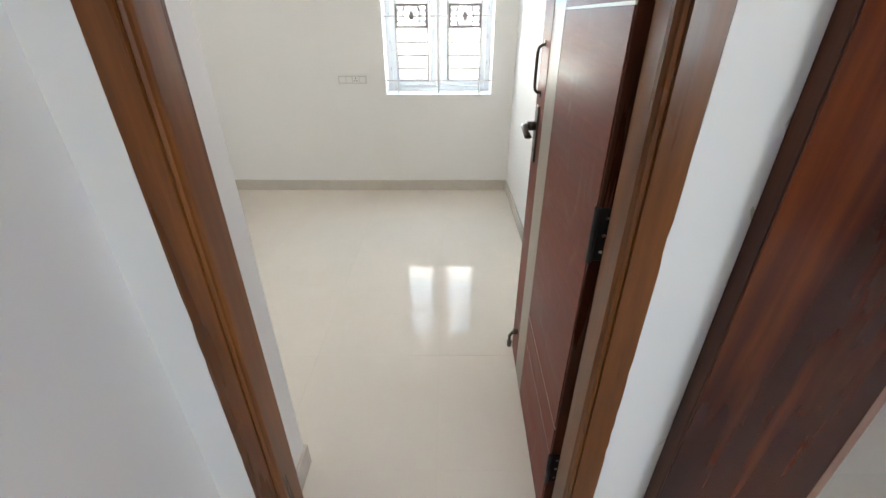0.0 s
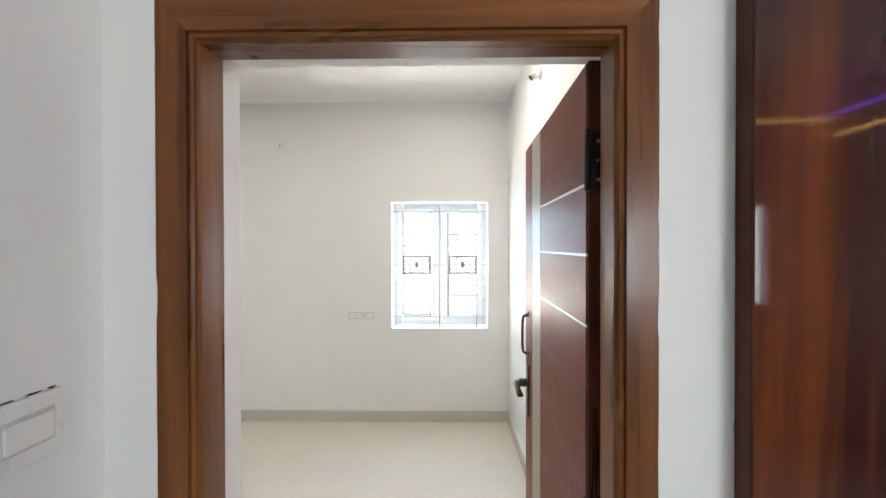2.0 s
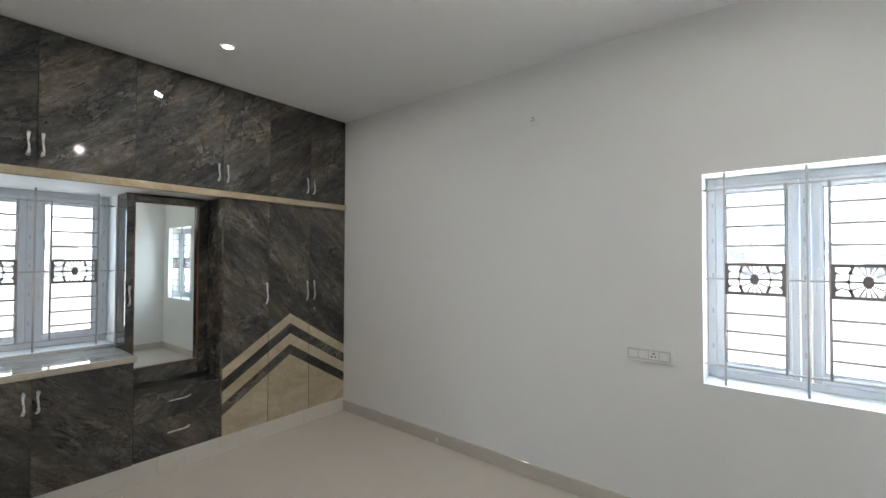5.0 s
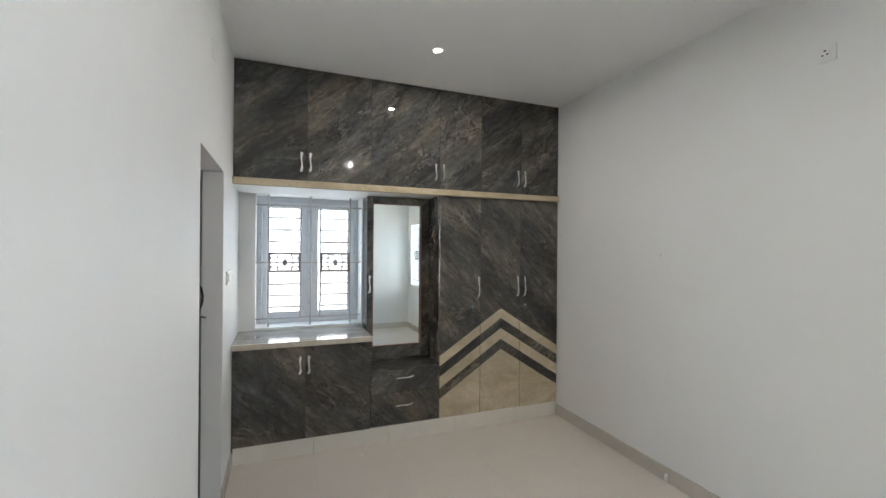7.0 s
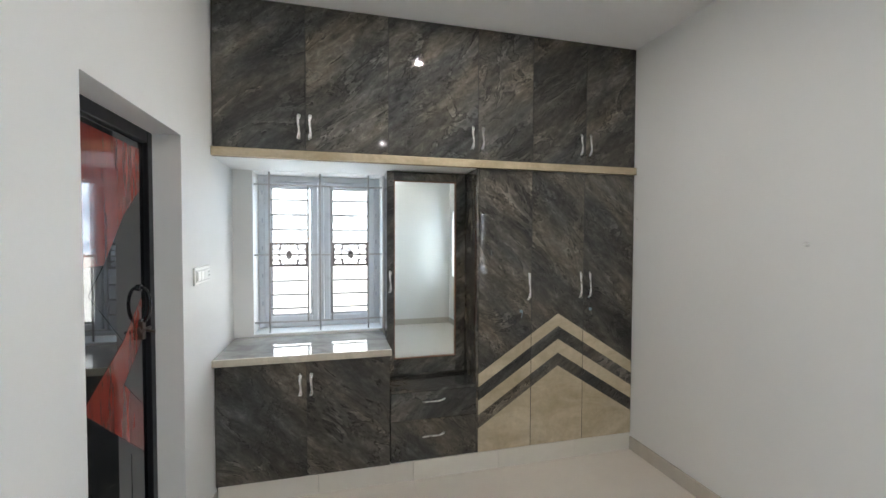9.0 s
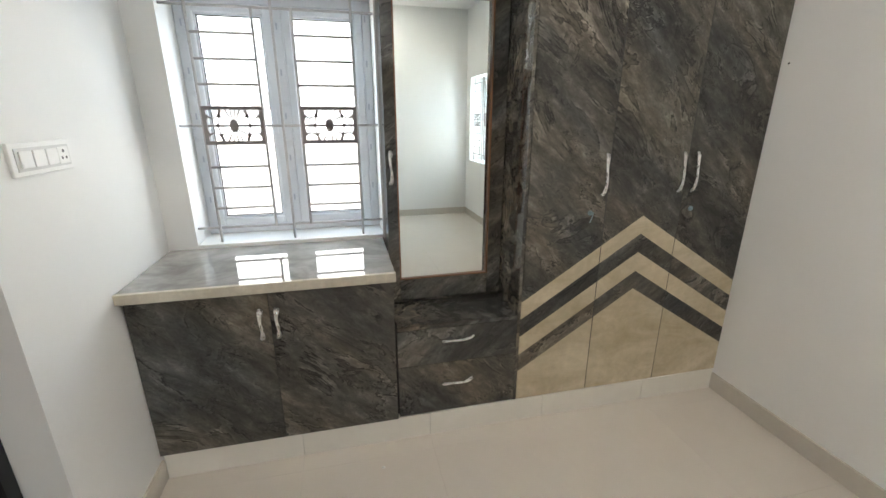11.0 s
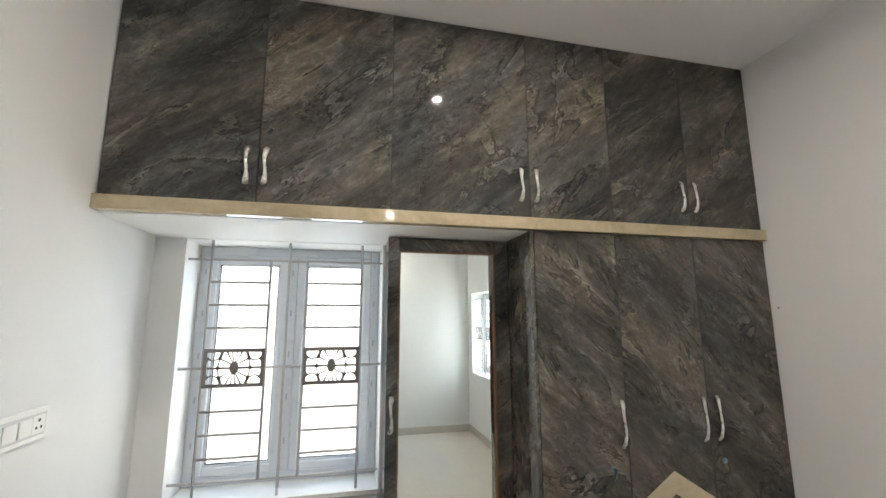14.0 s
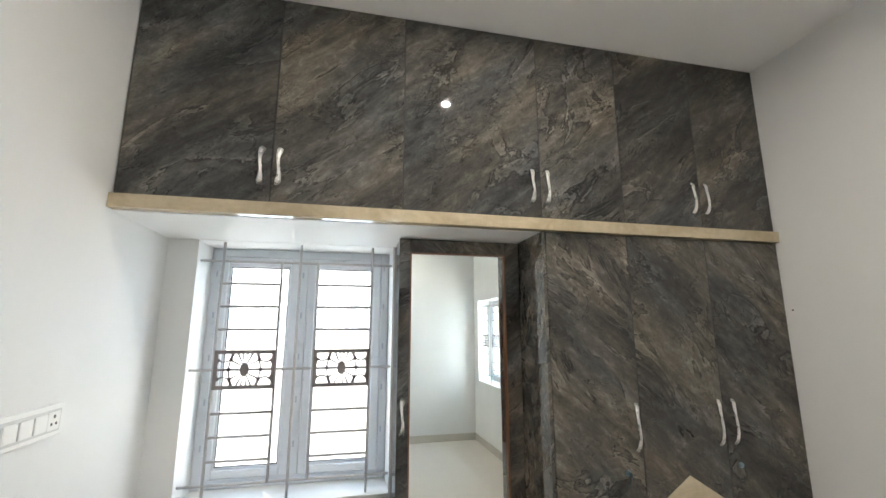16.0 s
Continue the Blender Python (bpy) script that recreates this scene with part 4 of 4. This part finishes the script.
nail = thing("nail_hole", (-3.657, NORTH, 1.745), "small dark nail in the white wall", "nail")
part("head", tube([(-3.657, NORTH, 1.745), (-3.657, NORTH - 0.002, 1.745)], 0.004, 10), DARK, nail)
keep = thing("strike_plate", (-0.415, 0.87, 0.19), "small dark strike plate on the door jamb", "strike plate")
part("plate", box(-0.4142, 0.862, 0.172, -0.4115, 0.878, 0.21, 0.0008), BRONZE, keep)

SCUFF = plain("greenish_mould", (0.60, 0.63, 0.52), 0.9, 0.0, 0.2, 90)
rng = random.Random(4)
for z in (0.32, 0.55, 0.74, 0.90, 1.02, 1.16, 1.33):
    sx, ln, tilt = 0.590 + rng.uniform(-0.014, 0.008), rng.uniform(0.008, 0.022), rng.uniform(-0.4, 0.6)
    outline = [(sx + math.sin(tilt) * ln * math.cos(a) + 0.003 * math.sin(a) * rng.uniform(0.6, 1.3), z + math.cos(tilt) * ln * math.cos(a) + 0.002 * math.sin(a)) for a in (2 * math.pi * k / 11 for k in range(11))]
    mark = thing("scuff_mark", (sx, HALL, z), "faint greenish mould streak on the hall wall", "stain", "wall stains")
    part("streak", prism(outline, 1, HALL - 0.0006, HALL - 0.0001), SCUFF, mark)

# ---- floor tiles ----
STEP, X0, Y0 = 0.6, -0.593, 1.062
tile_meshes = {}
for i in range(-6, 7):
    for j in range(-6, 6):
        a, b = max(X0 + i * STEP, FRONT - 0.02), min(X0 + (i + 1) * STEP, 3.2)
        c, d = max(Y0 + j * STEP, -2.5), min(Y0 + (j + 1) * STEP, NORTH)
        if b - a < 0.02 or d - c < 0.02 or (b < -0.6 and d < 0.8):
            continue
        key = (round(b - a, 3), round(d - c, 3))
        if key not in tile_meshes:
            bm = box(0, 0, -0.008, b - a - 0.0004, d - c - 0.0004, 0, 0.0002)
            me = bpy.data.meshes.new("tile")
            bm.to_mesh(me)
            bm.free()
            me.materials.append(TILE)
            tile_meshes[key] = me
        t = new("tile", tile_meshes[key])
        t.location = (a + 0.0002, c + 0.0002, 0)
        t.parent = floor
